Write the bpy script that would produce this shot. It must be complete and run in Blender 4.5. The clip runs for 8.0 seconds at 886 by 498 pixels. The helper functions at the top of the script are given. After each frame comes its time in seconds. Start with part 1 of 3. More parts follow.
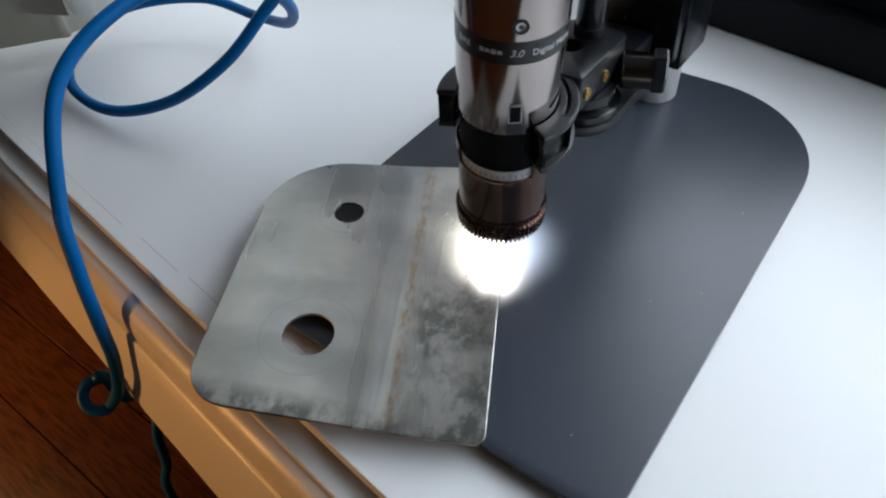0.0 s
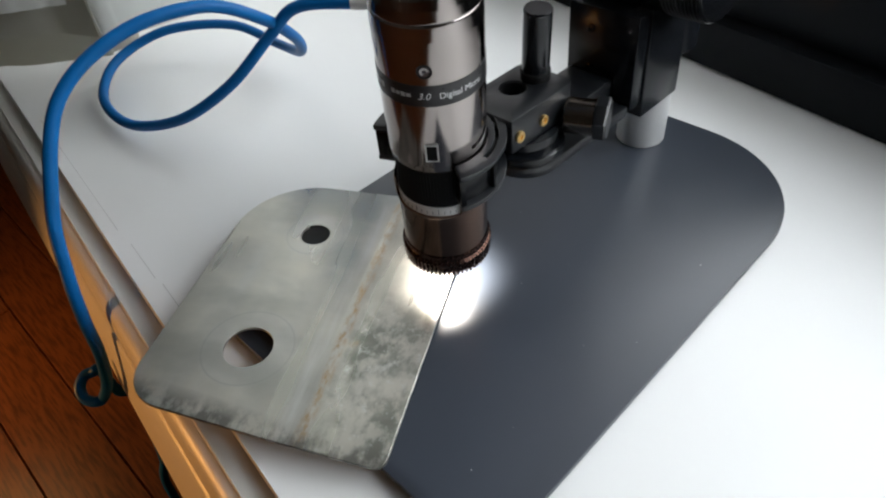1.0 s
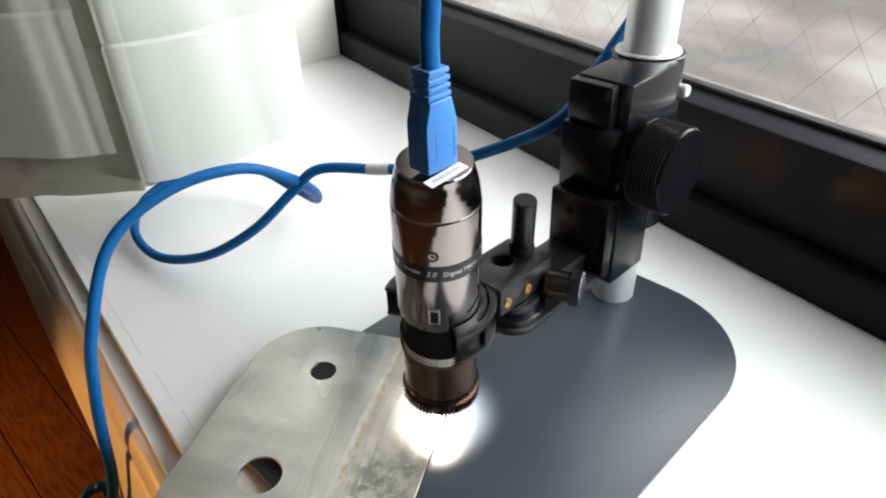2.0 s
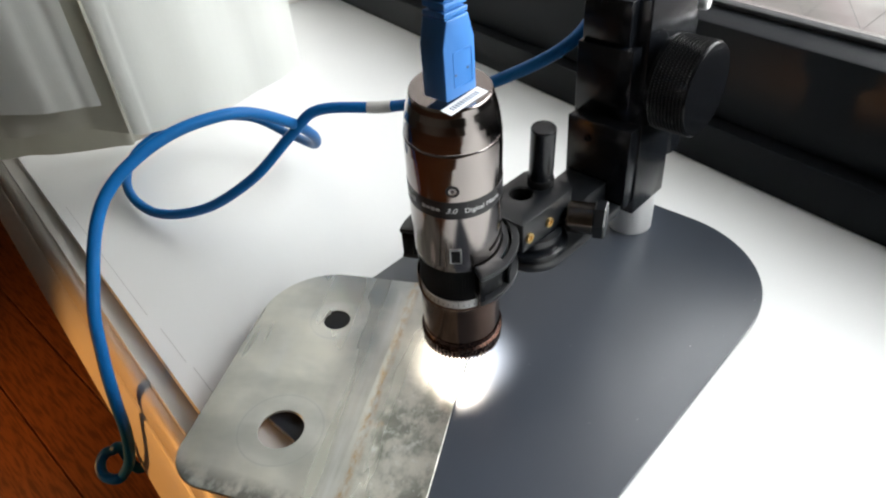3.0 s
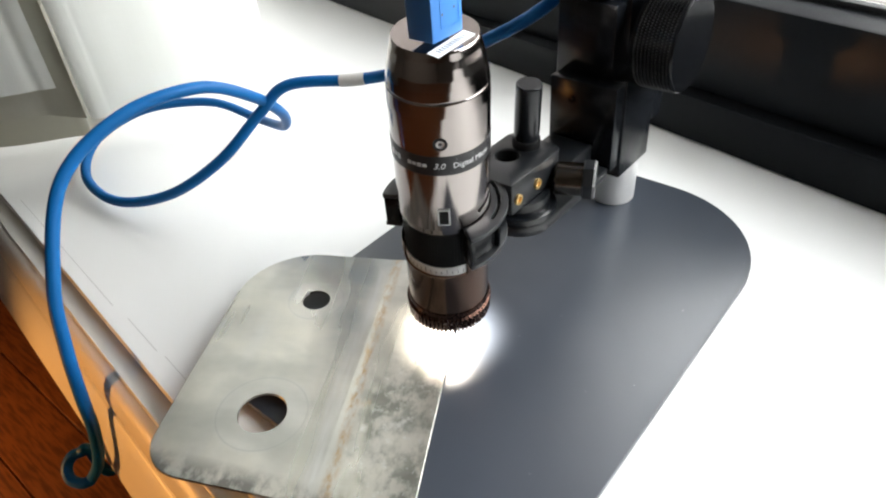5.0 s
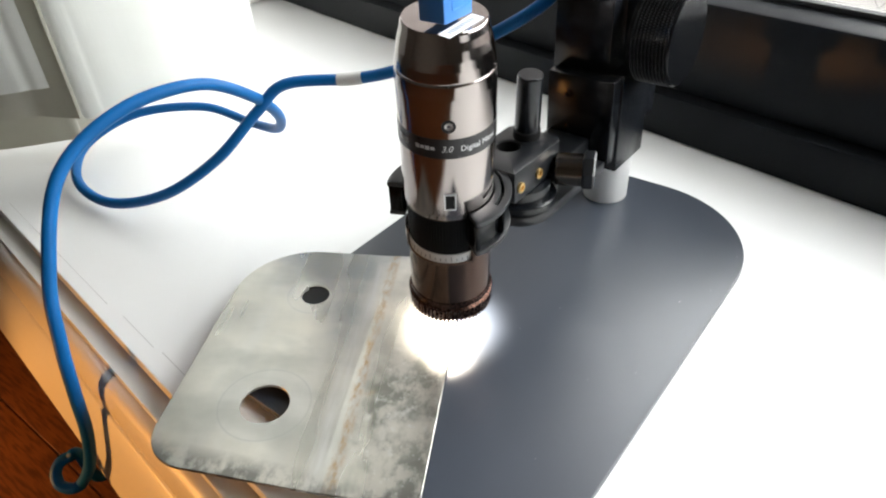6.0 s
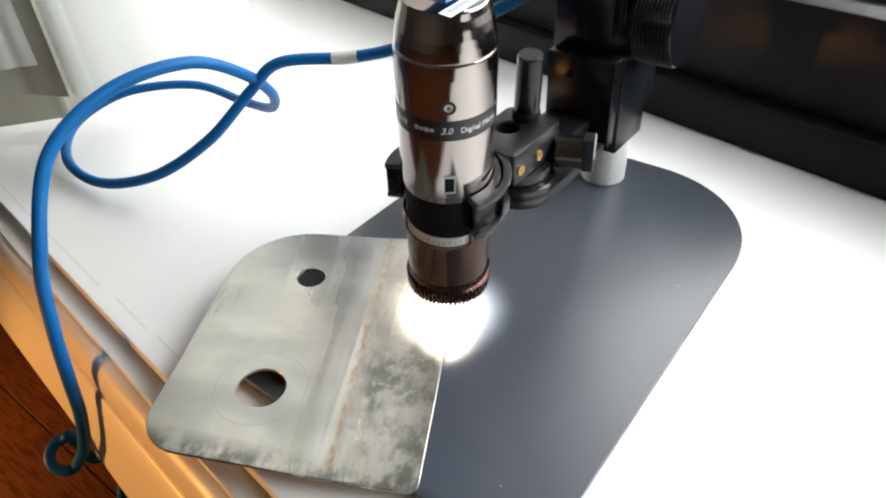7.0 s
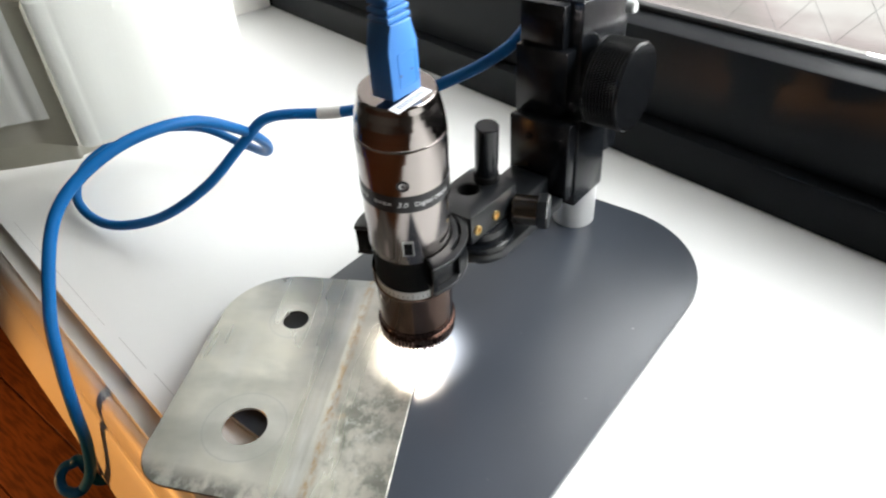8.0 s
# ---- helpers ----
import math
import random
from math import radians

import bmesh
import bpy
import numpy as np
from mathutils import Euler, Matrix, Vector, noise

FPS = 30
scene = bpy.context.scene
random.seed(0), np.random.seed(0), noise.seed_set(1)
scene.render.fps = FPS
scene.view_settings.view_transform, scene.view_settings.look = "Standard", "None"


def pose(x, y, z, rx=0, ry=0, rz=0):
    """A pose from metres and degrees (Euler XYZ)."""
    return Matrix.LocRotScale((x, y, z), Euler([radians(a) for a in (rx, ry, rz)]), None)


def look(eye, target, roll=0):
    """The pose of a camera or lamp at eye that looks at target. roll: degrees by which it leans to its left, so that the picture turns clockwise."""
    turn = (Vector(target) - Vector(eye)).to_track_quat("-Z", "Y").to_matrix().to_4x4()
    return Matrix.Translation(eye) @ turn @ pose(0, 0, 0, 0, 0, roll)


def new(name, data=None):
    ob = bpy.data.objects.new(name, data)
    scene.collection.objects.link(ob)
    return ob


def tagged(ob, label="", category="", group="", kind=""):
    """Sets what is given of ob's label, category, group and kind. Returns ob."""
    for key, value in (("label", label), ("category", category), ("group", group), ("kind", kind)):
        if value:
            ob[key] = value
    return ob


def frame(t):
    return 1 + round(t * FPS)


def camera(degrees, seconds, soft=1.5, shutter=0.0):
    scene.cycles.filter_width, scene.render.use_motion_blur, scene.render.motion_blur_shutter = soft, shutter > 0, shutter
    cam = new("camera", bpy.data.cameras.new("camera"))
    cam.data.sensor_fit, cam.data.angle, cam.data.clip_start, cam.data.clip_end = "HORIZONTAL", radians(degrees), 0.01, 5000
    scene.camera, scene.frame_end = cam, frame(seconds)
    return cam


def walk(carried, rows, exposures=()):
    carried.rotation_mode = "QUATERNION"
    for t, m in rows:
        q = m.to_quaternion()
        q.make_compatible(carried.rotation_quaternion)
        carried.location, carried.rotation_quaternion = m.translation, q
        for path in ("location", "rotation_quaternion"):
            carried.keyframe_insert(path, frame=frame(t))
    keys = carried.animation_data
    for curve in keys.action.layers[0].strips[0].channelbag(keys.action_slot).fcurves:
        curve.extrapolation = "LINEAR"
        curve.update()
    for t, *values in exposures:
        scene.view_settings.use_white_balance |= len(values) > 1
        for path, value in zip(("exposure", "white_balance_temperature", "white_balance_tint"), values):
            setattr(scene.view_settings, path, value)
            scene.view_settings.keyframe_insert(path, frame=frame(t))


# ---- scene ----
cam = camera(66.0, 8.0, soft=2.1, shutter=0.4)
PATH = [
    (0, 0.09935, -0.15756, 0.19586, 44.930, 3.543, 36.554),
    (0.5, 0.12018, -0.14349, 0.19542, 46.474, 3.967, 40.813),
    (1, 0.14071, -0.12798, 0.19950, 47.533, 4.718, 44.210),
    (1.2, 0.14481, -0.13353, 0.20616, 49.357, 4.369, 44.219),
    (1.3, 0.14384, -0.13822, 0.21336, 50.975, 2.805, 44.682),
    (1.4, 0.14856, -0.14138, 0.22772, 53.497, 2.229, 45.003),
    (1.5, 0.15522, -0.14404, 0.24061, 55.564, 2.257, 45.216),
    (2, 0.15489, -0.14645, 0.23956, 56.876, 1.884, 44.815),
    (2.2, 0.15329, -0.14238, 0.22864, 56.156, 3.079, 44.334),
    (3.3, 0.13881, -0.15105, 0.22895, 51.830, 3.858, 42.153),
    (3.5, 0.14186, -0.15466, 0.23176, 52.762, 3.457, 41.684),
    (4, 0.13954, -0.15108, 0.22516, 53.480, 3.211, 40.674),
    (4.5, 0.14175, -0.15210, 0.21837, 52.770, 3.445, 40.119),
    (4.7, 0.13808, -0.15051, 0.21289, 52.240, 3.888, 39.896),
    (5.8, 0.13120, -0.16004, 0.20664, 53.733, 3.438, 37.471),
    (6, 0.13191, -0.16387, 0.20172, 54.136, 3.175, 37.676),
    (6.5, 0.13548, -0.16226, 0.20055, 53.135, 3.892, 36.690),
    (7, 0.12819, -0.16258, 0.20109, 52.404, 2.667, 37.271),
    (7.5, 0.12758, -0.16512, 0.21503, 53.585, 1.642, 38.127),
    (8, 0.15099, -0.15578, 0.23169, 52.785, 3.528, 38.269),
]
walk(cam, [(t, pose(x, y, z, rx, ry, rz)) for t, x, y, z, rx, ry, rz in PATH],
     exposures=[(0.0, -0.8, 5950, 10), (1.0, -0.64, 6450, 10), (1.5, -0.25, 6600, 10), (2.2, -0.03, 6650, 10), (3.5, -0.2, 6700, 10), (4.0, 0.07, 6720, 10), (4.5, 0.2, 6750, 10), (6.0, 0.3, 6750, 10), (7.0, 0.3, 6750, 10), (8.0, 0.2, 6750, 10)])

# ---- light ----
world = bpy.data.worlds.new("sky")
scene.world = world
world.use_nodes = True
wn = world.node_tree.nodes
sky = wn.new("ShaderNodeTexSky")
sky.sky_type = "NISHITA"
sky.sun_disc = False
sky.sun_elevation = radians(35)
sky.sun_rotation = radians(20)
world.node_tree.links.new(sky.outputs[0], wn["Background"].inputs[0])
wn["Background"].inputs[1].default_value = 0.12


def lamp(name, kind, energy, colour, m, **more):
    data = bpy.data.lights.new(name, kind)
    data.energy, data.color = energy, colour
    for key, value in more.items():
        if key == "size":
            data.size = value
        elif key == "size_y":
            data.shape, data.size_y = "RECTANGLE", value
        elif key == "radius":
            data.shadow_soft_size = value
        elif key == "spot":
            data.spot_size, data.spot_blend = value
    ob = new(name, data)
    ob.matrix_world = m
    return ob


lamp("window_daylight", "AREA", 34.0, (0.92, 0.97, 1.0), look((0.56, 0.50, 0.47), (0.08, -0.1, 0.0)), size=1.5, size_y=0.66)
# unseen warm lights added low in the room: sill's front, then floorboards
lamp("low_warm_light", "SPOT", 19.0, (1.0, 0.44, 0.11), look((-0.60, -0.70, -0.12), (-0.11, -0.1, -0.218)), radius=0.028, spot=(radians(37), 0.3))
lamp("floor_warm_light", "AREA", 1.5, (1.0, 0.50, 0.18), look((-1.05, -0.38, -0.33), (-1.0, -0.2, -0.745)), size=0.25, size_y=0.25)
lamp("scope_led", "SPOT", 2.7, (1.0, 0.935, 0.83), look((-0.0080, 0.0062, 0.0245), (-0.0108, 0.0062, 0.0)), radius=0.004, spot=(radians(108), 1.0))


# ---- materials ----
def material(name, colour, rough=0.5, metal=0.0, vary=0.08, scale=30.0, fine=400.0, bump=0.02, stretch=(1, 1, 1), spec=0.5, second=None, amount=0.5, edges=(0.45, 0.62)):
    m = bpy.data.materials.new(name)
    m.use_nodes = True
    n, l = m.node_tree.nodes, m.node_tree.links
    b = n["Principled BSDF"]
    b.inputs["Metallic"].default_value = metal
    b.inputs["Specular IOR Level"].default_value = spec
    co = n.new("ShaderNodeTexCoord")
    mp = n.new("ShaderNodeMapping")
    mp.inputs["Scale"].default_value = stretch
    l.new(co.outputs["Object"], mp.inputs[0])
    big = n.new("ShaderNodeTexNoise")
    big.inputs["Scale"].default_value, big.inputs["Detail"].default_value = scale, 5
    small = n.new("ShaderNodeTexNoise")
    small.inputs["Scale"].default_value, small.inputs["Detail"].default_value = fine, 3
    l.new(mp.outputs[0], big.inputs[0])
    l.new(mp.outputs[0], small.inputs[0])
    mul = n.new("ShaderNodeMixRGB")
    mul.inputs[1].default_value = tuple(c * (1 - vary) for c in colour) + (1,)
    mul.inputs[2].default_value = tuple(min(1, c * (1 + vary)) for c in colour) + (1,)
    l.new(big.outputs[0], mul.inputs[0])
    out = mul.outputs[0]
    if second:
        ramp = n.new("ShaderNodeMapRange")
        ramp.inputs[1].default_value, ramp.inputs[2].default_value = edges
        ramp.inputs[4].default_value = amount
        third = n.new("ShaderNodeTexNoise")
        third.inputs["Scale"].default_value, third.inputs["Detail"].default_value = scale * 2.3, 8
        l.new(mp.outputs[0], third.inputs[0])
        l.new(third.outputs[0], ramp.inputs[0])
        mix = n.new("ShaderNodeMixRGB")
        l.new(ramp.outputs[0], mix.inputs[0])
        l.new(out, mix.inputs[1])
        mix.inputs[2].default_value = (*second, 1)
        out = mix.outputs[0]
    l.new(out, b.inputs["Base Color"])
    rr = n.new("ShaderNodeMapRange")
    rr.inputs[3].default_value, rr.inputs[4].default_value = max(0.02, rough - 0.08), min(1, rough + 0.08)
    l.new(small.outputs[0], rr.inputs[0])
    l.new(rr.outputs[0], b.inputs["Roughness"])
    if bump:
        bp = n.new("ShaderNodeBump")
        bp.inputs["Strength"].default_value, bp.inputs["Distance"].default_value = bump, 0.001
        l.new(small.outputs[0], bp.inputs["Height"])
        l.new(bp.outputs[0], b.inputs["Normal"])
    return m


def plain(name, colour, rough=0.5, metal=0.0):
    return material(name, colour, rough, metal, vary=0.04, scale=60, fine=900, bump=0.01)


def glowing(name, colour, strength):
    m = bpy.data.materials.new(name)
    m.use_nodes = True
    b = m.node_tree.nodes["Principled BSDF"]
    b.inputs["Base Color"].default_value = (*colour, 1)
    b.inputs["Emission Color"].default_value = (*colour, 1)
    b.inputs["Emission Strength"].default_value = strength
    return m


WHITE_TOP = material("white_laminate", (0.80, 0.80, 0.79), 0.38, vary=0.02, scale=12, fine=700, bump=0.012)
WHITE_PAINT = material("white_gloss_paint", (0.78, 0.76, 0.72), 0.4, vary=0.05, scale=25, fine=300, bump=0.03, stretch=(0.3, 1, 1))
BASE_BLACK = material("black_powder_coat", (0.0245, 0.0295, 0.039), 0.35, vary=0.1, scale=20, fine=2500, bump=0.012)
BLACK_ANOD = material("black_anodised", (0.0040, 0.0047, 0.0060), 0.2, 0.0, vary=0.2, scale=40, fine=3000, bump=0.0, spec=0.42)
BLACK_PLASTIC = material("black_plastic", (0.0028, 0.0031, 0.0037), 0.2, vary=0.1, scale=60, fine=3000, bump=0.0, spec=0.25)
SATIN_BLACK = material("satin_black_metal", (0.0045, 0.0053, 0.0066), 0.3, vary=0.06, scale=20, fine=12, bump=0.0, spec=0.7)
KNURL_BLACK = material("knurled_black", (0.004, 0.0045, 0.005), 0.3, vary=0.1, scale=50, fine=2500, bump=0.0, spec=0.4)
TOOTH_BROWN = material("dark_brown_chrome", (0.085, 0.046, 0.036), 0.26, 1.0, vary=0.1, scale=60, fine=1500, bump=0.0)
SCALE_GREY = plain("pale_satin_scale", (0.62, 0.62, 0.61), 0.35, 0.3)
BLACK_RUBBER = material("black_rubber", (0.003, 0.003, 0.0033), 0.5, vary=0.1, scale=60, fine=1500, bump=0.04, spec=0.16)
GUNMETAL = material("polished_gunmetal", (0.38, 0.34, 0.325), 0.12, 1.0, vary=0.04, scale=25, fine=1200, bump=0.0, stretch=(1, 1, 0.05))
DARK_CHROME = material("dark_chrome", (0.25, 0.16, 0.12), 0.16, 1.0, vary=0.06, scale=30, fine=1200, bump=0.0)
DARK_STEEL = material("bronze_steel", (0.17, 0.145, 0.12), 0.2, 1.0, vary=0.1, scale=60, fine=1500, bump=0.0)
SILVER = material("satin_silver", (0.62, 0.62, 0.61), 0.32, 1.0, vary=0.03, scale=40, fine=1500, bump=0.01)
POST_METAL = material("satin_silver_post", (0.66, 0.66, 0.66), 0.42, 0.55, vary=0.04, scale=30, fine=1200, bump=0.01, stretch=(1, 1, 0.1))
BRASS = plain("brass", (0.75, 0.52, 0.22), 0.3, 1.0)
BLUE_CABLE = material("blue_rubber_cable", (0.001, 0.085, 0.26), 0.45, vary=0.06, scale=40, fine=2500, bump=0.006, spec=0.18)
BLUE_PLUG = material("blue_plastic_plug", (0.03, 0.150, 0.41), 0.45, vary=0.04, scale=40, fine=2500, bump=0.008)
LABEL_WHITE = plain("white_label", (0.82, 0.83, 0.85), 0.45)
INK_AND_HOLLOW = plain("dark_ink_and_hollows", (0.06, 0.06, 0.068), 0.5)
BAND_AND_RECESS_BLACK = plain("black_band_and_recess", (0.008, 0.008, 0.009), 0.3)
PRINT_SILVER = plain("silver_print", (0.55, 0.55, 0.55), 0.4)
FRAME_BLACK = material("black_window_frame", (0.0058, 0.0072, 0.0092), 0.45, vary=0.2, scale=8, fine=700, bump=0.006, spec=0.13)
CURTAIN = material("white_curtain_cloth", (0.74, 0.745, 0.73), 0.85, vary=0.06, scale=130, fine=1500, bump=0.12, stretch=(1, 1, 0.06))


def thin_cloth(m, share, tint):
    """Lets part of the light through the cloth, with a faint slubby weave."""
    n, l = m.node_tree.nodes, m.node_tree.links
    through_light, mixer = n.new("ShaderNodeBsdfTranslucent"), n.new("ShaderNodeMixShader")
    through_light.inputs["Color"].default_value = (*tint, 1)
    mixer.inputs[0].default_value = share
    l.new(n["Principled BSDF"].outputs[0], mixer.inputs[1])
    l.new(through_light.outputs[0], mixer.inputs[2])
    l.new(mixer.outputs[0], n["Material Output"].inputs["Surface"])


thin_cloth(CURTAIN, 0.5, (0.80, 0.81, 0.78))
# colour of the lining, and of the white cloth drawn in shade
LINING_AND_SHADE = material("greenish_lining_and_shaded_cloth", (0.50, 0.49, 0.43), 0.85, vary=0.05, scale=30, fine=1200, bump=0.1)
WALL_PAINT = material("beige_wall_paint", (0.22, 0.19, 0.155), 0.8, vary=0.03, scale=6, fine=250, bump=0.05)
PLANK = material("red_brown_floorboard", (0.26, 0.085, 0.025), 0.35, vary=0.35, scale=9, fine=120, bump=0.05, stretch=(1, 9, 1), second=(0.05, 0.014, 0.006), amount=0.6)
LED_GLOW = glowing("led_glow", (1.0, 0.98, 0.95), 60)
WIRE = plain("glass_wire", (0.27, 0.27, 0.265), 0.5, 0.0)


# ---- mesh helpers ----
def finish(bm, smooth=True, sharp=40):
    bmesh.ops.recalc_face_normals(bm, faces=bm.faces)
    for f in bm.faces:
        f.smooth = smooth
    if smooth:
        for e in bm.edges:
            if len(e.link_faces) == 2 and e.calc_face_angle(0) > radians(sharp):
                e.smooth = False
    return bm


def part(name, bm, material, parent=None, label="", smooth=True):
    finish(bm, smooth)
    me = bpy.data.meshes.new(name)
    bm.to_mesh(me)
    bm.free()
    for one in material if isinstance(material, (list, tuple)) else [material]:
        me.materials.append(one)
    ob = new(name, me)
    if parent:
        ob.parent = parent
    if label:
        tagged(ob, label)
    return ob


def thing(name, m, label, category, group="", kind=""):
    ob = new(name)
    ob.empty_display_size = 0.01
    ob.matrix_world = m
    return tagged(ob, label, category, group, kind)


def box(x0, x1, y0, y1, z0, z1, bevel=0.0, segments=2):
    bm = bmesh.new()
    bmesh.ops.create_cube(bm, size=1)
    bmesh.ops.transform(bm, matrix=Matrix.Translation(((x0 + x1) / 2, (y0 + y1) / 2, (z0 + z1) / 2)) @ Matrix.Diagonal((x1 - x0, y1 - y0, z1 - z0, 1)), verts=bm.verts)
    if bevel:
        bmesh.ops.bevel(bm, geom=list(bm.edges), offset=bevel, segments=segments, affect="EDGES", profile=0.5)
    return bm


def lathe(profile, segments=64, closed=True):
    """A turned solid from (radius, z) pairs."""
    bm = bmesh.new()
    rings = []
    full = [profile[0]]
    for (r0, z0), (r1, z1) in zip(profile, profile[1:]):
        d = math.hypot(r1 - r0, z1 - z0)
        if d > 0.0012 and min(r0, r1) > 1e-6:
            k = 0.00025 / d
            full += [(r0 + (r1 - r0) * k, z0 + (z1 - z0) * k), (r1 - (r1 - r0) * k, z1 - (z1 - z0) * k)]
        full.append((r1, z1))
    for r, z in full:
        if r < 1e-6:
            rings.append([bm.verts.new((0, 0, z))])
        else:
            rings.append([bm.verts.new((r * math.cos(a), r * math.sin(a), z)) for a in (2 * math.pi * k / segments for k in range(segments))])
    for a, b in zip(rings, rings[1:]):
        for k in range(segments):
            j = (k + 1) % segments
            if len(a) == 1 and len(b) == 1:
                continue
            if len(a) == 1:
                bm.faces.new((a[0], b[k], b[j]))
            elif len(b) == 1:
                bm.faces.new((a[k], a[j], b[0]))
            else:
                bm.faces.new((a[k], a[j], b[j], b[k]))
    return bm


def moved(bm, m):
    bmesh.ops.transform(bm, matrix=m, verts=bm.verts)
    return bm


def joined(*bms):
    out = bmesh.new()
    for bm in bms:
        me = bpy.data.meshes.new("tmp")
        bm.to_mesh(me)
        bm.free()
        out.from_mesh(me)
        bpy.data.meshes.remove(me)
    return out


def rounded(x0, x1, y0, y1, radii, steps=14):
    """Outline of a rectangle with corner radii (x0y0, x1y0, x1y1, x0y1), anticlockwise."""
    pts = []
    for (cx, cy, sx, sy, a0), r in zip(((x0, y0, 1, 1, 180), (x1, y0, -1, 1, 270), (x1, y1, -1, -1, 0), (x0, y1, 1, -1, 90)), radii):
        for k in range(steps + 1):
            a = radians(a0 + 90 * k / steps)
            pts.append((cx + sx * r + r * math.cos(a), cy + sy * r + r * math.sin(a)))
    return pts


def circle(cx, cy, r, n=40, rx=None):
    return [(cx + (rx or r) * math.cos(2 * math.pi * k / n), cy + r * math.sin(2 * math.pi * k / n)) for k in range(n)]


def slab(outline, z0, z1, holes=(), bevel=0.0):
    """An upright prism of an outline, with holes through it."""
    bm = bmesh.new()
    edges = []
    for loop in (outline, *holes):
        vs = [bm.verts.new((x, y, z1)) for x, y in loop]
        edges += [bm.edges.new((a, b)) for a, b in zip(vs, vs[1:] + vs[:1])]
    if holes:
        bmesh.ops.triangle_fill(bm, edges=edges, use_beauty=True, use_dissolve=False)
    else:
        bm.faces.new(bm.verts)
    top = list(bm.faces)
    for f in top:
        if f.normal.z < 0:
            f.normal_flip()
    made = bmesh.ops.extrude_face_region(bm, geom=top)
    low = [g for g in made["geom"] if isinstance(g, bmesh.types.BMVert)]
    bmesh.ops.translate(bm, verts=low, vec=(0, 0, z0 - z1))
    bmesh.ops.recalc_face_normals(bm, faces=bm.faces)
    if bevel:
        rim = [e for e in bm.edges if len(e.link_faces) == 2 and e.calc_face_angle(0) > radians(60)]
        bmesh.ops.bevel(bm, geom=rim, offset=bevel, segments=2, affect="EDGES", profile=0.5)
    return bm


def smooth_path(points, steps=12):
    """Catmull-Rom through the points."""
    p = [Vector(q) for q in points]
    p = [2 * p[0] - p[1], *p, 2 * p[-1] - p[-2]]
    out = []
    for a, b, c, d in zip(p, p[1:], p[2:], p[3:]):
        for k in range(steps):
            t = k / steps
            out.append(0.5 * ((2 * b) + (c - a) * t + (2 * a - 5 * b + 4 * c - d) * t * t + (3 * b - a - 3 * c + d) * t ** 3))
    out.append(p[-2])
    return out


def tube(path, radius, sides=14):
    """A round cable along a path."""
    bm = bmesh.new()
    rings = []
    up = Vector((0, 0, 1))
    for k, q in enumerate(path):
        d = (path[min(k + 1, len(path) - 1)] - path[max(k - 1, 0)]).normalized()
        side = d.cross(up)
        if side.length < 0.05:
            side = d.cross(Vector((0, 1, 0)))
        side.normalize()
        up = side.cross(d).normalized()
        rings.append([bm.verts.new(q + radius * (math.cos(a) * side + math.sin(a) * up)) for a in (2 * math.pi * j / sides for j in range(sides))])
    for a, b in zip(rings, rings[1:]):
        for j in range(sides):
            i = (j + 1) % sides
            bm.faces.new((a[j], a[i], b[i], b[j]))
    bm.faces.new(rings[0])
    bm.faces.new(rings[-1])
    return bm


# ---- the large structure ----
TABLE_Z = -0.006
SLOPE = math.atan(-0.1261)
EDGE = pose(0, -0.0974, 0, 0, 0, math.degrees(SLOPE))
# the window: a black frame along a line that runs a little askew to the sill's edge
WDIR = math.degrees(math.atan(-0.2014))
WIN = pose(0.1225, 0.2058, 0, 0, 0, WDIR)


def window_board():
    """White top and its stepped, moulded front, one long profile swept along the edge."""
    ob = thing("windowsill", Matrix.Identity(4), "white painted windowsill with a stepped moulded front edge", "windowsill", kind="structure")
    a, b = EDGE @ Vector((-1.3, 0, 0)), EDGE @ Vector((1.0, 0, 0))
    c, d = WIN @ Vector((1.1, 0.05, 0)), WIN @ Vector((-1.45, 0.05, 0))
    pts = [(p.x, p.y) for p in (a, b, c, d)]
    top = slab(pts, TABLE_Z - 0.007, TABLE_Z, bevel=0.0010)
    part("sill_top", top, WHITE_TOP, ob)
    profile = [(-0.06, -0.0102), (0.0082, -0.0102), (0.0091, -0.0107), (0.0094, -0.0126), (0.0116, -0.0136), (0.0138, -0.0156), (0.0155, -0.0188), (0.0168, -0.0230), (0.0176, -0.0285),
               (0.0177, -0.0335), (0.0171, -0.0352), (0.0180, -0.0360), (0.0192, -0.0372), (0.0297, -0.1000), (0.0290, -0.1030), (0.0265, -0.1040), (-0.02, -0.1040), (-0.02, -0.12), (-0.06, -0.12)]
    bm = bmesh.new()
    rows = [[bm.verts.new(EDGE @ Vector((u, -v, TABLE_Z + 0.003 + z))) for v, z in profile] for u in (-1.3, 1.0)]
    for k in range(len(profile)):
        j = (k + 1) % len(profile)
        bm.faces.new((rows[0][k], rows[0][j], rows[1][j], rows[1][k]))
    bm.faces.new(rows[0])
    bm.faces.new(rows[1])
    part("front_moulding", bm, WHITE_PAINT, ob)
    pencil = []
    for u0, u1, dv, w in ((-0.31, -0.165, 0.0068, 0.00022), (-0.150, -0.118, 0.0082, 0.0002), (-0.112, -0.088, 0.0094, 0.00022)):
        q = [EDGE @ Vector((u, dv + s * w, TABLE_Z)) for u, s in ((u0, -1), (u1, -1), (u1, 1), (u0, 1))]
        pencil.append(slab([(p.x, p.y) for p in q], TABLE_Z, TABLE_Z + 0.00006))
    part("scratch", joined(*pencil), plain("faint_scratch", (0.56, 0.55, 0.54), 0.6), ob)
    return ob


window_board()



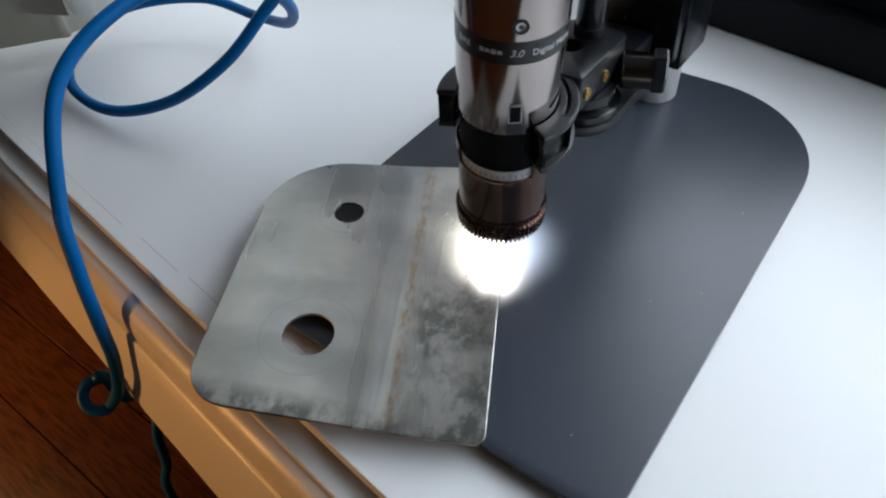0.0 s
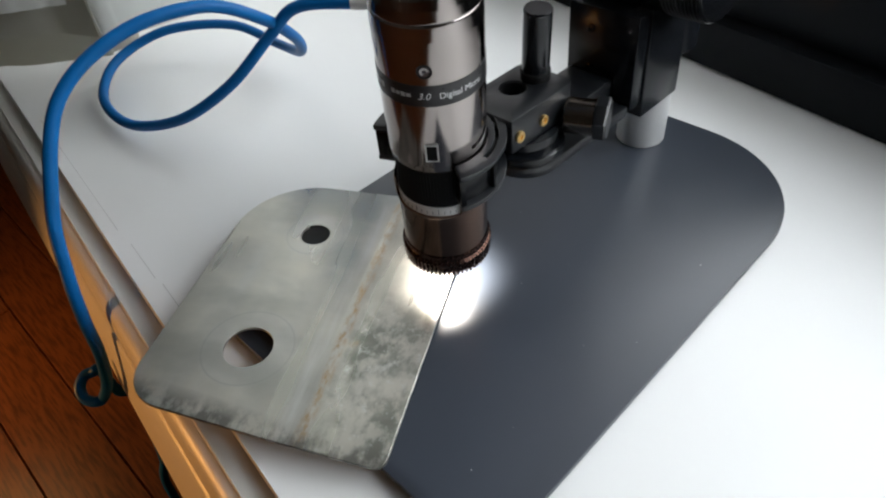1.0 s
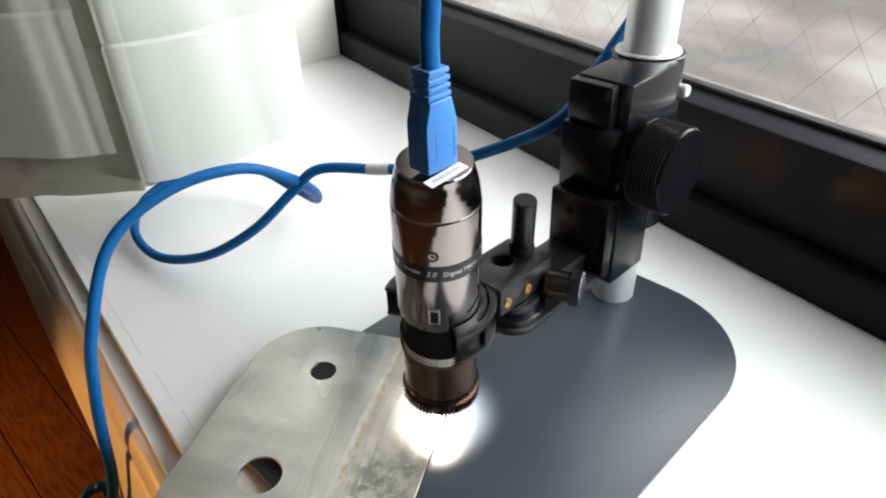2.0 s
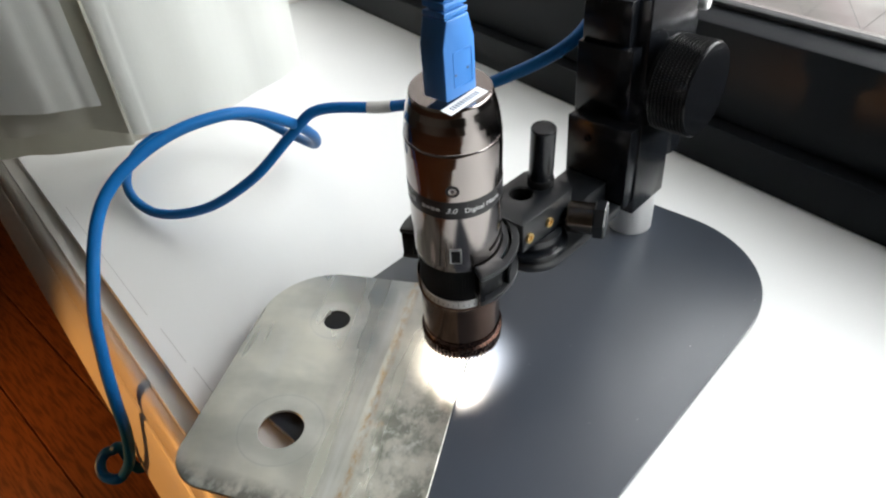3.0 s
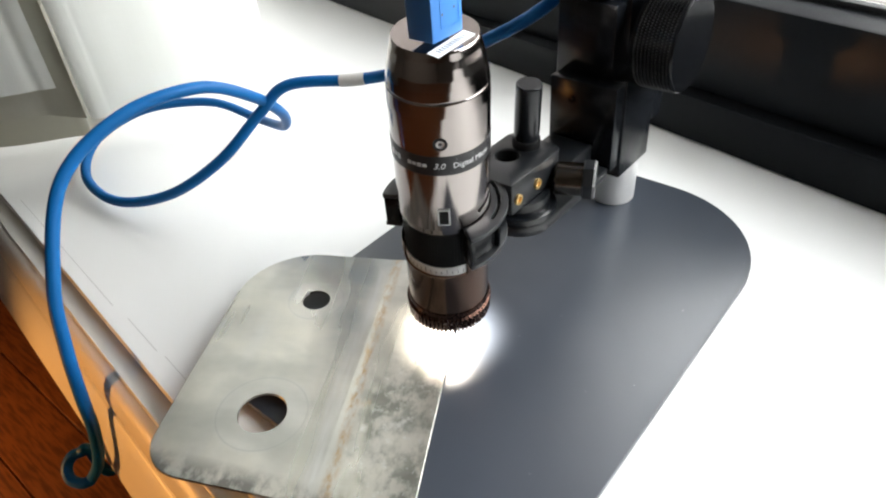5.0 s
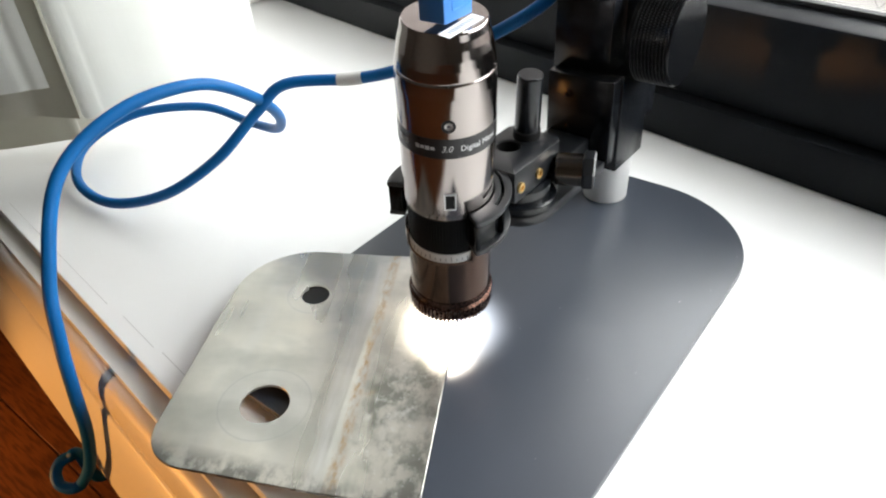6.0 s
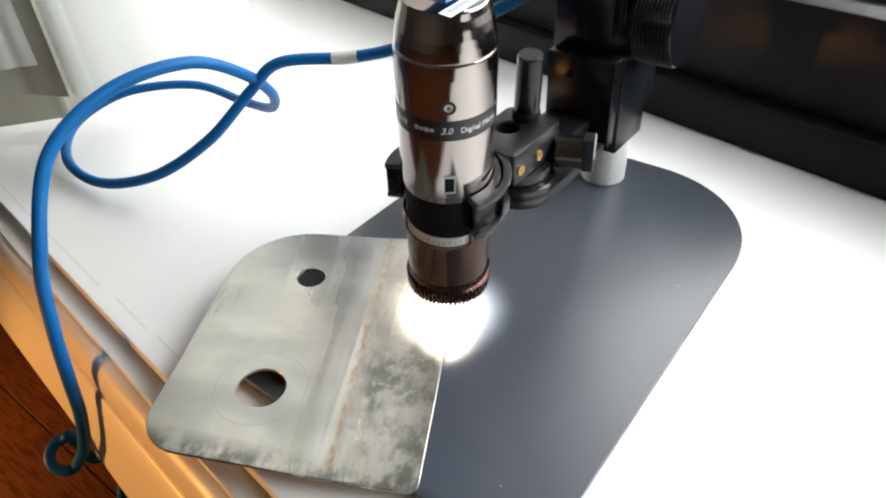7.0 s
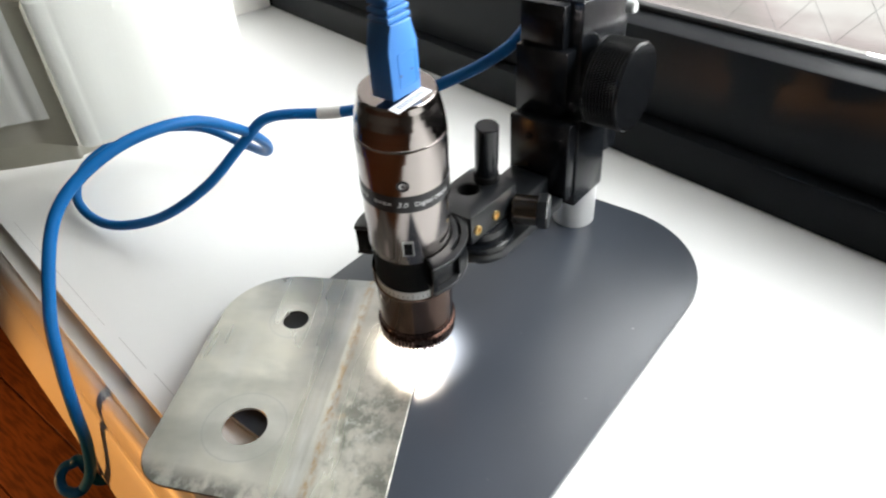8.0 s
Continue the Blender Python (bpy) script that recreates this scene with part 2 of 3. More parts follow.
def window():
    ob = thing("window_1", WIN, "black window frame with wired glass above a white sill", "window", kind="structure")
    z0, z1 = TABLE_Z, 0.079
    low = slab([(-0.634, 0.0), (0.9, 0.0), (0.9, 0.10), (-0.634, 0.10)], z0, 0.022, bevel=0.002)
    part("window_frame", low, FRAME_BLACK, ob)
    rail = slab([(-0.634, 0.010), (0.9, 0.010), (0.9, 0.052), (-0.634, 0.052)], 0.0225, z1, bevel=0.0025)
    part("bottom_rail", rail, FRAME_BLACK, ob)
    bead = slab([(-0.634, 0.033), (0.9, 0.033), (0.9, 0.0395), (-0.634, 0.0395)], z1 + 0.0003, z1 + 0.0036, bevel=0.0008)
    part("glazing_bead", bead, plain("dark_glazing_seal", (0.014, 0.014, 0.015), 0.6), ob)
    part("side_frame", slab([(-0.70, 0.0), (-0.6345, 0.0), (-0.6345, 0.10), (-0.70, 0.10)], z0, 1.2, bevel=0.002), FRAME_BLACK, ob)
    part("side_frame", slab([(0.9005, 0.0), (0.96, 0.0), (0.96, 0.10), (0.9005, 0.10)], z0, 1.2, bevel=0.002), FRAME_BLACK, ob)
    part("top_frame", slab([(-0.70, 0.0), (0.96, 0.0), (0.96, 0.10), (-0.70, 0.10)], 1.2005, 1.26, bevel=0.002), FRAME_BLACK, ob)
    glass = bpy.data.materials.new("window_glass")
    glass.use_nodes = True
    g = glass.node_tree.nodes["Principled BSDF"]
    g.inputs["Transmission Weight"].default_value, g.inputs["Roughness"].default_value, g.inputs["IOR"].default_value = 1.0, 0.02, 1.45
    pane = part("pane", box(-0.634, 0.9, 0.040, 0.046, z1 + 0.0034, 1.2), glass, ob)
    pane.visible_shadow = False
    wires = []
    for k in range(60):
        for s in (1, -1):
            a = Vector((-0.75 + 0.032 * k, 0.043, z1 + 0.0038))
            h = 0.45
            b = a + Vector((s * h * 0.75, 0, h))
            wires.append(tube([a, b], 0.00017, 4))
    net = part("wire_net", joined(*wires), WIRE, ob, "thin grey diagonal wires set in the glass")
    tagged(net, kind="stuff")
    return ob


window()


def backdrop():
    m = bpy.data.materials.new("pale_daylight_outside")
    m.use_nodes = True
    n, l = m.node_tree.nodes, m.node_tree.links
    b = n["Principled BSDF"]
    co, no, ramp = n.new("ShaderNodeTexCoord"), n.new("ShaderNodeTexNoise"), n.new("ShaderNodeValToRGB")
    no.inputs["Scale"].default_value, no.inputs["Detail"].default_value, no.inputs["Roughness"].default_value = 0.9, 4, 0.45
    mp = n.new("ShaderNodeMapping")
    mp.inputs["Scale"].default_value = (1, 1, 2.6)
    l.new(co.outputs["Object"], mp.inputs[0])
    l.new(mp.outputs[0], no.inputs[0])
    l.new(no.outputs[0], ramp.inputs[0])
    e = ramp.color_ramp.elements
    e[0].position, e[0].color = 0.36, (0.46, 0.45, 0.43, 1)
    e[1].position, e[1].color = 0.64, (0.95, 0.96, 0.94, 1)
    mid = ramp.color_ramp.elements.new(0.50)
    mid.color = (0.66, 0.60, 0.60, 1)
    l.new(ramp.outputs[0], b.inputs["Emission Color"])
    b.inputs["Base Color"].default_value = (0, 0, 0, 1)
    b.inputs["Emission Strength"].default_value = 1.12
    bm = box(-14, 14, 5.0, 5.02, -7, 9)
    tagged(part("backdrop", bm, m), "pale blurred ground and sky outside the window", "backdrop", kind="structure")


backdrop()


def room():
    """Walls, ceiling and floor that close the place."""
    wall_z0, wall_z1 = -0.75, 1.75
    for name, bm in (
        ("wall_west", box(-2.6, -2.5, -3.0, 0.75, wall_z0, wall_z1)),
        ("wall_east", box(2.5, 2.6, -3.0, 0.75, wall_z0, wall_z1)),
        ("wall_south", box(-2.6, 2.6, -3.1, -3.0, wall_z0, wall_z1)),
    ):
        tagged(part(name, bm, WALL_PAINT), "plain beige painted room wall", "wall", kind="structure")
    tagged(part("ceiling", box(-2.6, 2.6, -3.1, 0.75, wall_z1, wall_z1 + 0.1), WALL_PAINT), "plain beige ceiling of the room", "ceiling", kind="structure")
    # window wall: below, above and beside the opening
    north = thing("wall_north", WIN, "white wall round the window opening", "wall", kind="structure")
    part("wall_below", box(-2.7, 2.7, 0.002, 0.12, wall_z0, -0.0175), WALL_PAINT, north)
    part("wall_above", box(-2.7, 2.7, 0.0, 0.12, 1.2605, wall_z1), WALL_PAINT, north)
    part("wall_beside", box(-2.7, -0.7005, -0.02, 0.12, -0.0170, 1.2600), WALL_PAINT, north)
    part("wall_beside", box(0.9605, 2.7, -0.02, 0.12, -0.0170, 1.2600), WALL_PAINT, north)
    # the white reveal that ends the sill at the curtain's side
    jamb = box(-0.660, -0.636, -0.38, -0.0005, TABLE_Z + 0.0002, 1.26, 0.002)
    part("reveal", jamb, WHITE_PAINT, north)


room()


# ---- the microscope stand ----
# lower and upper end of the leaning scope
FOOT, HEAD = Vector((-0.0080, 0.0063, 0.0205)), Vector((0.0038, -0.0030, 0.1393))


def microscope_stand():
    ob = thing("microscope_stand", pose(0, 0, TABLE_Z), "black microscope stand with a flat steel base plate and silver post", "microscope stand")
    dz = -TABLE_Z
    outline = rounded(-0.085, 0.0797, -0.0707, 0.167, (0.006, 0.006, 0.060, 0.060), 20)
    part("base_plate", slab(outline, dz - 0.003, dz, bevel=0.0005), BASE_BLACK, ob, "matt black flat base plate with rounded corners")
    for x, y in ((-0.072, -0.058), (0.067, -0.058), (-0.052, 0.135), (0.047, 0.135)):
        part("rubber_foot", moved(lathe([(0, 0.0001), (0.0064, 0.0001), (0.0068, 0.0005), (0.0068, dz - 0.0031), (0, dz - 0.0031)], 24), Matrix.Translation((x, y, 0))), BLACK_RUBBER, ob)
    rnd = random.Random(11)
    specks = bmesh.new()
    for k in range(32):
        x, y, r = rnd.uniform(-0.02, 0.076), rnd.uniform(-0.066, 0.13), rnd.uniform(0.00006, 0.00016)
        bmesh.ops.create_icosphere(specks, subdivisions=1, radius=r, matrix=Matrix.Translation((x, y, dz + r * 0.4)) @ Matrix.Diagonal((rnd.uniform(0.7, 2.4), 1, 0.5, 1)))
    for x, y in ((0.0648, 0.0766), (0.0565, -0.052)):
        bmesh.ops.create_icosphere(specks, subdivisions=1, radius=0.0003, matrix=Matrix.Translation((x, y, dz + 0.0001)))
    tagged(part("dust_specks", specks, plain("pale_dust", (0.28, 0.28, 0.27), 0.9), ob, "tiny pale specks of dust"), kind="stuff")
    axis = Matrix.Translation((-0.003, 0.144, 0))
    lean = Matrix.Translation((-0.0052, 0.1425, 0)) @ Vector((0, 0, 1)).rotation_difference(Vector((0.0022, 0.0015, 0.15))).to_matrix().to_4x4()
    part("post", moved(lathe([(0, dz), (0.0115, dz), (0.0118, dz + 0.0006), (0.0118, 0.298), (0.0112, 0.3), (0, 0.3)]), lean), POST_METAL, ob, "silver metal post")
    # the slide on the post
    slide = part("slide_body", box(-0.0105, 0.0172, 0.0985, 0.139, 0.094 + dz, 0.140 + dz, 0.0012), BLACK_ANOD, ob)
    part("slide_collar", moved(lathe([(0.0122, 0.0), (0.0150, 0.0), (0.0153, 0.0003), (0.0150, 0.0010), (0.0122, 0.0012)]), axis @ Matrix.Translation((0, 0, 0.1402 + dz))), POST_METAL, slide, "thin silver collar")
    part("slide_sleeve", moved(lathe([(0.0122, 0), (0.0165, 0), (0.0170, 0.0005), (0.0170, 0.088), (0.0165, 0.0885), (0.0122, 0.0885)]), axis @ Matrix.Translation((0, 0, 0.0515 + dz))), BLACK_ANOD, slide)
    part("dovetail_rail", box(-0.0112, 0.0150, 0.0905, 0.0985, 0.087 + dz, 0.1205 + dz, 0.0007), BLACK_ANOD, ob)
    part("upper_plate", box(-0.0104, 0.0115, 0.0925, 0.0983, 0.1207 + dz, 0.1392 + dz, 0.0007), BLACK_ANOD, ob)
    carriage = part("carriage", box(-0.0095, 0.0215, 0.083, 0.0903, 0.0525 + dz, 0.0905 + dz, 0.0008), BLACK_ANOD, ob)
    part("side_plate", box(0.0150, 0.0222, 0.0905, 0.118, 0.046 + dz, 0.091 + dz, 0.0009), BLACK_ANOD, ob)
    for x, z in ((0.001, 0.082), (0.001, 0.066)):
        part("screw", moved(lathe([(0.0005, 0.0001), (0.0017, 0.0001), (0.0017, 0.0005), (0.0011, 0.0006), (0.0009, -0.0004), (0, -0.0004)], 20), Matrix.Translation((x, 0.083, z + dz)) @ pose(0, 0, 0, 90)), BLACK_PLASTIC, carriage)
    # focus knob
    knob = part("focus_knob", moved(lathe([(0, 0), (0.0186, 0), (0.0194, 0.0009), (0.0194, 0.0175), (0.0188, 0.0183), (0.0180, 0.0184), (0, 0.0184)], 96), Matrix.Translation((0.0215, 0.1075, 0.1045 + dz)) @ pose(0, 0, 0, 0, 90, 0)), BLACK_PLASTIC, ob, "large black knurled focus knob")
    knurl = bmesh.new()
    for k in range(110):
        a = 2 * math.pi * k / 110
        for j in range(10):
            w = 0.0151 / 10
            c = Matrix.Translation((0.0215, 0.1075, 0.1045 + dz)) @ pose(0, 0, 0, 0, 90, 0) @ Matrix.Rotation(a + (j % 2) * math.pi / 110, 4, "Z") @ Matrix.Translation((0.0193, 0, 0.0022 + w * (j + 0.5)))
            h = 0.0194 * math.pi / 110
            vs = [knurl.verts.new(c @ Vector(p)) for p in ((0, -h, 0), (0, 0, -w * 0.55), (0, h, 0), (0, 0, w * 0.55), (0.0006, 0, 0))]
            for q in range(4):
                knurl.faces.new((vs[q], vs[(q + 1) % 4], vs[4]))
    part("knurling", knurl, KNURL_BLACK, knob, smooth=False)
    part("knob_shaft", moved(lathe([(0, 0), (0.006, 0), (0.006, 0.0075), (0, 0.0075)], 32), Matrix.Translation((0.0145, 0.1075, 0.1045 + dz)) @ pose(0, 0, 0, 0, 90, 0)), BLACK_ANOD, knob)
    part("lock_screw", moved(lathe([(0, 0), (0.0030, 0), (0.0030, 0.004), (0.0024, 0.005), (0, 0.005)], 24), Matrix.Translation((0.0130, 0.1475, 0.124 + dz)) @ pose(0, 0, 0, 0, 90, 0)), POST_METAL, ob, "small grey locking screw")
    # arm that carries the clamp
    arm = [(0.0205, 0.0829), (-0.0085, 0.0829), (-0.0085, 0.045)] + [(0.0055 + 0.0145 * math.cos(a), 0.0375 + 0.0145 * math.sin(a)) for a in (radians(180 + 10 * k) for k in range(18))] + [(0.0200, 0.045)]
    part("arm", slab(arm, 0.0500 + dz, 0.0548 + dz, bevel=0.0008), SATIN_BLACK, ob)
    part("turn_disc", moved(lathe([(0, 0), (0.0146, 0), (0.0152, 0.0006), (0.0152, 0.0030), (0.0146, 0.0036), (0.0126, 0.0038), (0.0126, 0.0083), (0, 0.0083)]), Matrix.Translation((0.0050, 0.0375, 0.0550 + dz))), BLACK_ANOD, ob)
    outline = rounded(-0.0100, 0.0140, 0.0205, 0.0555, (0.0015, 0.0005, 0.004, 0.004), 6)
    block = part("clamp_block", slab(outline, 0.0635 + dz, 0.0765 + dz, holes=[circle(-0.0005, 0.0383, 0.0050, 32)], bevel=0.0006), SATIN_BLACK, ob)
    part("hole_lining", moved(lathe([(0.0049, 0.0), (0.0049, 0.0120), (0.0044, 0.0120), (0.0044, 0.001), (0, 0.001)], 32), Matrix.Translation((-0.0005, 0.0383, 0.0638 + dz))), BLACK_RUBBER, block)
    rod_foot = Matrix.Translation((0.0012, 0.0488, 0.0766 + dz)) @ Vector((0, 0, 1)).rotation_difference(HEAD - FOOT).to_matrix().to_4x4()
    rod = part("upright_rod", moved(lathe([(0, 0), (0.0050, 0), (0.0050, 0.0268), (0.0046, 0.0274), (0, 0.0274)], 48), rod_foot), BLACK_ANOD, ob, "short black upright rod")
    part("rod_collar", moved(lathe([(0.0050, 0.0002), (0.0055, 0.0003), (0.0055, 0.0034), (0.0051, 0.0040), (0.0050, 0.0040)], 40), rod_foot), BLACK_RUBBER, rod)
    for y, z in ((0.0243, 0.0690), (0.0372, 0.0690)):
        part("brass_screw", moved(lathe([(0, 0.0001), (0.0010, 0.0001), (0.0011, 0.0008), (0.0021, 0.0008), (0.0021, -0.0005), (0, -0.0005)], 24), Matrix.Translation((0.0141, y, z + dz)) @ pose(0, 0, 0, 0, 90, 0)), BRASS, block, "round brass screw with a slot")
    turn = Matrix.Translation((0.0146, 0.0500, 0.0652 + dz)) @ pose(0, 0, 0, 0, 90, 24)
    screw = part("thumbscrew", moved(lathe([(0, 0), (0.0062, 0), (0.0066, 0.0005), (0.0066, 0.0106), (0, 0.0106)], 40), turn), DARK_STEEL, ob, "dark shiny round thumbscrew with a faceted end")
    part("thumbscrew_cap", moved(lathe([(0, 0.0107), (0.0074, 0.0107), (0.0079, 0.0112), (0.0079, 0.0148), (0.0073, 0.0155), (0, 0.0155)], 7), turn), SATIN_BLACK, screw, smooth=False)
    part("carrier_block", box(-0.0080, 0.0125, 0.0557, 0.0829, 0.0540 + dz, 0.0640 + dz, 0.001), SATIN_BLACK, ob)
    # open ring clip that grips the scope
    def arc(r0, r1, a0, a1, z0, z1, n=40, slot=None):
        pts = [(r1 * math.cos(radians(a0 + (a1 - a0) * k / n)), r1 * math.sin(radians(a0 + (a1 - a0) * k / n))) for k in range(n + 1)]
        pts += [(r0 * math.cos(radians(a1 - (a1 - a0) * k / n)), r0 * math.sin(radians(a1 - (a1 - a0) * k / n))) for k in range(n + 1)]
        holes = []
        if slot:
            s0, s1, b0, b1 = slot
            holes = [[(s1 * math.cos(radians(b0 + (b1 - b0) * k / 20)), s1 * math.sin(radians(b0 + (b1 - b0) * k / 20))) for k in range(21)] + [(s0 * math.cos(radians(b1 - (b1 - b0) * k / 20)), s0 * math.sin(radians(b1 - (b1 - b0) * k / 20))) for k in range(21)]]
        return slab(pts, z0 + dz, z1 + dz, holes=holes, bevel=0.0004 if not slot else 0.0002)
    # the clip sits square on the leaning scope
    up = (HEAD - FOOT).normalized()
    centre = FOOT + up * ((0.0675 - FOOT.z) / up.z)
    clip = Matrix.Translation((centre.x, centre.y, centre.z + dz)) @ Vector((0, 0, 1)).rotation_difference(up).to_matrix().to_4x4() @ Matrix.Translation((0, 0, -0.0675 - dz))
    ring = part("ring_clip", moved(arc(0.0170, 0.0206, -25, 205, 0.0618, 0.0730), clip), BLACK_PLASTIC, ob, "open black plastic ring clip")
    part("clip_flange", moved(arc(0.0168, 0.0230, -28, 208, 0.0732, 0.0752, 60, (0.0190, 0.0203, 5, 78)), clip), SATIN_BLACK, ring)
    part("clip_flange", moved(arc(0.0168, 0.0230, -28, 208, 0.0598, 0.0616), clip), SATIN_BLACK, ring)
    part("clip_jaw", moved(arc(0.0172, 0.0226, -28, -23, 0.0617, 0.0731, 6), clip), BLACK_PLASTIC, ring)
    part("clip_jaw", moved(arc(0.0172, 0.0226, 203, 208, 0.0617, 0.0731, 6), clip), BLACK_PLASTIC, ring)
    part("clip_rib", moved(arc(0.0172, 0.0224, 8, 11, 0.0617, 0.0731, 4), clip), BLACK_PLASTIC, ring)
    part("clip_neck", slab([(-0.0065, 0.0188), (0.0115, 0.0188), (0.0115, 0.0204), (-0.0065, 0.0204)], 0.0645 + dz, 0.0740 + dz, bevel=0.0004), SATIN_BLACK, ring)
    return ob


microscope_stand()

# ---- the microscope ----


def microscope():
    up = (HEAD - FOOT).normalized()
    length = (HEAD - FOOT).length
    # turn it so that its x axis looks the way its printed front faces
    front = Vector((0.64, -0.77, 0))
    z = up
    y = z.cross(front).normalized()
    x = y.cross(z)
    m = Matrix(((x.x, y.x, z.x, FOOT.x), (x.y, y.y, z.y, FOOT.y), (x.z, y.z, z.z, FOOT.z), (0, 0, 0, 1)))
    ob = thing("usb_microscope", m, "polished gunmetal handheld digital microscope with a glowing lens", "microscope")
    def turned(name, profile, mat, label="", parent=ob, seg=96):
        return part(name, lathe(profile, seg), mat, parent, label)
    turned("body", [(0, 0.0515), (0.0146, 0.0515), (0.0155, 0.0519), (0.0161, 0.0528), (0.0164, 0.0550), (0.0165, 0.0800), (0.0165, 0.1000), (0.0163, 0.1044), (0.0160, 0.1049), (0.0162, 0.1054), (0.0158, 0.1085), (0.0153, 0.1115), (0.0146, 0.1145), (0.0139, 0.1170), (0.0135, length - 0.0006), (0.0131, length), (0, length)], GUNMETAL)
    turned("print_band", [(0.0164, 0.0790), (0.01662, 0.0791), (0.01662, 0.0864), (0.0164, 0.0865)], BAND_AND_RECESS_BLACK, "black band with silver lettering")
    grip = turned("focus_grip", [(0, 0.0358), (0.0152, 0.0358), (0.0152, 0.0514), (0, 0.0514)], BLACK_RUBBER, "ribbed black focus grip")
    ribs = bmesh.new()
    for k in range(90):
        c = Matrix.Rotation(2 * math.pi * k / 90, 4, "Z") @ Matrix.Translation((0.01525, 0, 0.0436))
        bmesh.ops.create_cube(ribs, size=1, matrix=c @ Matrix.Diagonal((0.0003, 0.00045, 0.0150, 1)))
    part("grip_ribs", ribs, BLACK_RUBBER, grip, smooth=False)
    scale = turned("scale_ring", [(0.0150, 0.0316), (0.0155, 0.0316), (0.0155, 0.0357), (0.0150, 0.0357)], SCALE_GREY, "silver ring with fine tick marks")
    ticks = bmesh.new()
    for k in range(48):
        h = 0.0022 if k % 4 == 0 else 0.0012
        c = Matrix.Rotation(2 * math.pi * k / 48, 4, "Z") @ Matrix.Translation((0.01554, 0, 0.0326 + h / 2))
        bmesh.ops.create_cube(ticks, size=1, matrix=c @ Matrix.Diagonal((0.0002, 0.00022, h, 1)))
    part("tick_marks", ticks, INK_AND_HOLLOW, scale, smooth=False)
    turned("lens_barrel", [(0, 0.0100), (0.0159, 0.0100), (0.0159, 0.0303), (0.0163, 0.0308), (0.0163, 0.0314), (0, 0.0314)], DARK_CHROME, "dark bronze chrome lens barrel")
    n_arc = 60
    arc_pts = [(0.0167 * math.cos(radians(27 + 258 * k / n_arc)), 0.0167 * math.sin(radians(27 + 258 * k / n_arc))) for k in range(n_arc + 1)]
    arc_pts += [(0.0157 * math.cos(radians(285 - 258 * k / n_arc)), 0.0157 * math.sin(radians(285 - 258 * k / n_arc))) for k in range(n_arc + 1)]
    part("barrel_sleeve", slab(arc_pts, 0.0315, 0.0392, bevel=0.0002), DARK_CHROME, ob, "bronze chrome sleeve cut open at the front")
    cap = turned("lens_cap", [(0.0122, 0.0022), (0.0122, 0.0), (0.0154, 0.0), (0.0160, 0.0006), (0.0162, 0.0098), (0.0122, 0.0099), (0.0122, 0.0022)], TOOTH_BROWN, "toothed dark lens ring")
    teeth = bmesh.new()
    for k in range(60):
        c = Matrix.Rotation(2 * math.pi * k / 60, 4, "Z")
        vs = [teeth.verts.new(c @ Vector(p)) for p in ((0.0153, -0.0007, 0.0), (0.0168, -0.0004, -0.0003), (0.0168, 0.0004, -0.0003), (0.0153, 0.0007, 0.0), (0.0160, -0.0007, 0.0072), (0.0171, -0.0004, 0.0062), (0.0171, 0.0004, 0.0062), (0.0160, 0.0007, 0.0072))]
        for f in ((0, 1, 5, 4), (1, 2, 6, 5), (2, 3, 7, 6), (0, 3, 2, 1), (4, 5, 6, 7)):
            teeth.faces.new([vs[i] for i in f])
    part("cap_teeth", teeth, TOOTH_BROWN, cap, smooth=False)
    leds = bmesh.new()
    for k in range(8):
        a = 2 * math.pi * k / 8
        bmesh.ops.create_cone(leds, cap_ends=True, segments=12, radius1=0.0016, radius2=0.0016, depth=0.001, matrix=Matrix.Translation((0.0095 * math.cos(a), 0.0095 * math.sin(a), 0.0092)))
    part("led_ring", leds, LED_GLOW, ob, "ring of white lit diodes")
    # screw on the front
    scr = Matrix.Translation((0.0165, 0.0, 0.0911)) @ pose(0, 0, 0, 0, 90, 0)
    screw = part("screw", moved(lathe([(0.0005, -0.0006), (0.0007, 0.0001), (0.0013, 0.0002), (0.0014, -0.0004), (0, -0.0006)], 24), scr), SILVER, ob)
    # socket and recess are solid; dark colour stands in for their shade
    part("screw_socket_shade", moved(lathe([(0, 0.00005), (0.0006, 0.00005), (0.0006, -0.0007), (0, -0.0007)], 6), scr), INK_AND_HOLLOW, screw)
    part("screw_recess_shade", moved(lathe([(0.00142, -0.0006), (0.00142, 0.00012), (0.0023, 0.00012), (0.0023, -0.0006)], 24), scr), BAND_AND_RECESS_BLACK, screw)
    # slotted window
    part("slot_frame", moved(slab(rounded(-0.0035, 0.0035, -0.0021, 0.0021, (0.0003,) * 4, 3), -0.0005, 0.0004), Matrix.Translation((0.0164, 0.0, 0.0614)) @ pose(0, 0, 0, 0, 90, 0)), SILVER, ob, "small metal frame of a slot")
    part("slot", moved(slab(rounded(-0.0028, 0.0028, -0.0016, 0.0016, (0.0002,) * 4, 3), 0.0, 0.0006), Matrix.Translation((0.0164, 0.0, 0.0614)) @ pose(0, 0, 0, 0, 90, 0)), BLACK_RUBBER, ob, "black slot")
    return ob, m, length


scope, SCOPE, LENGTH = microscope()


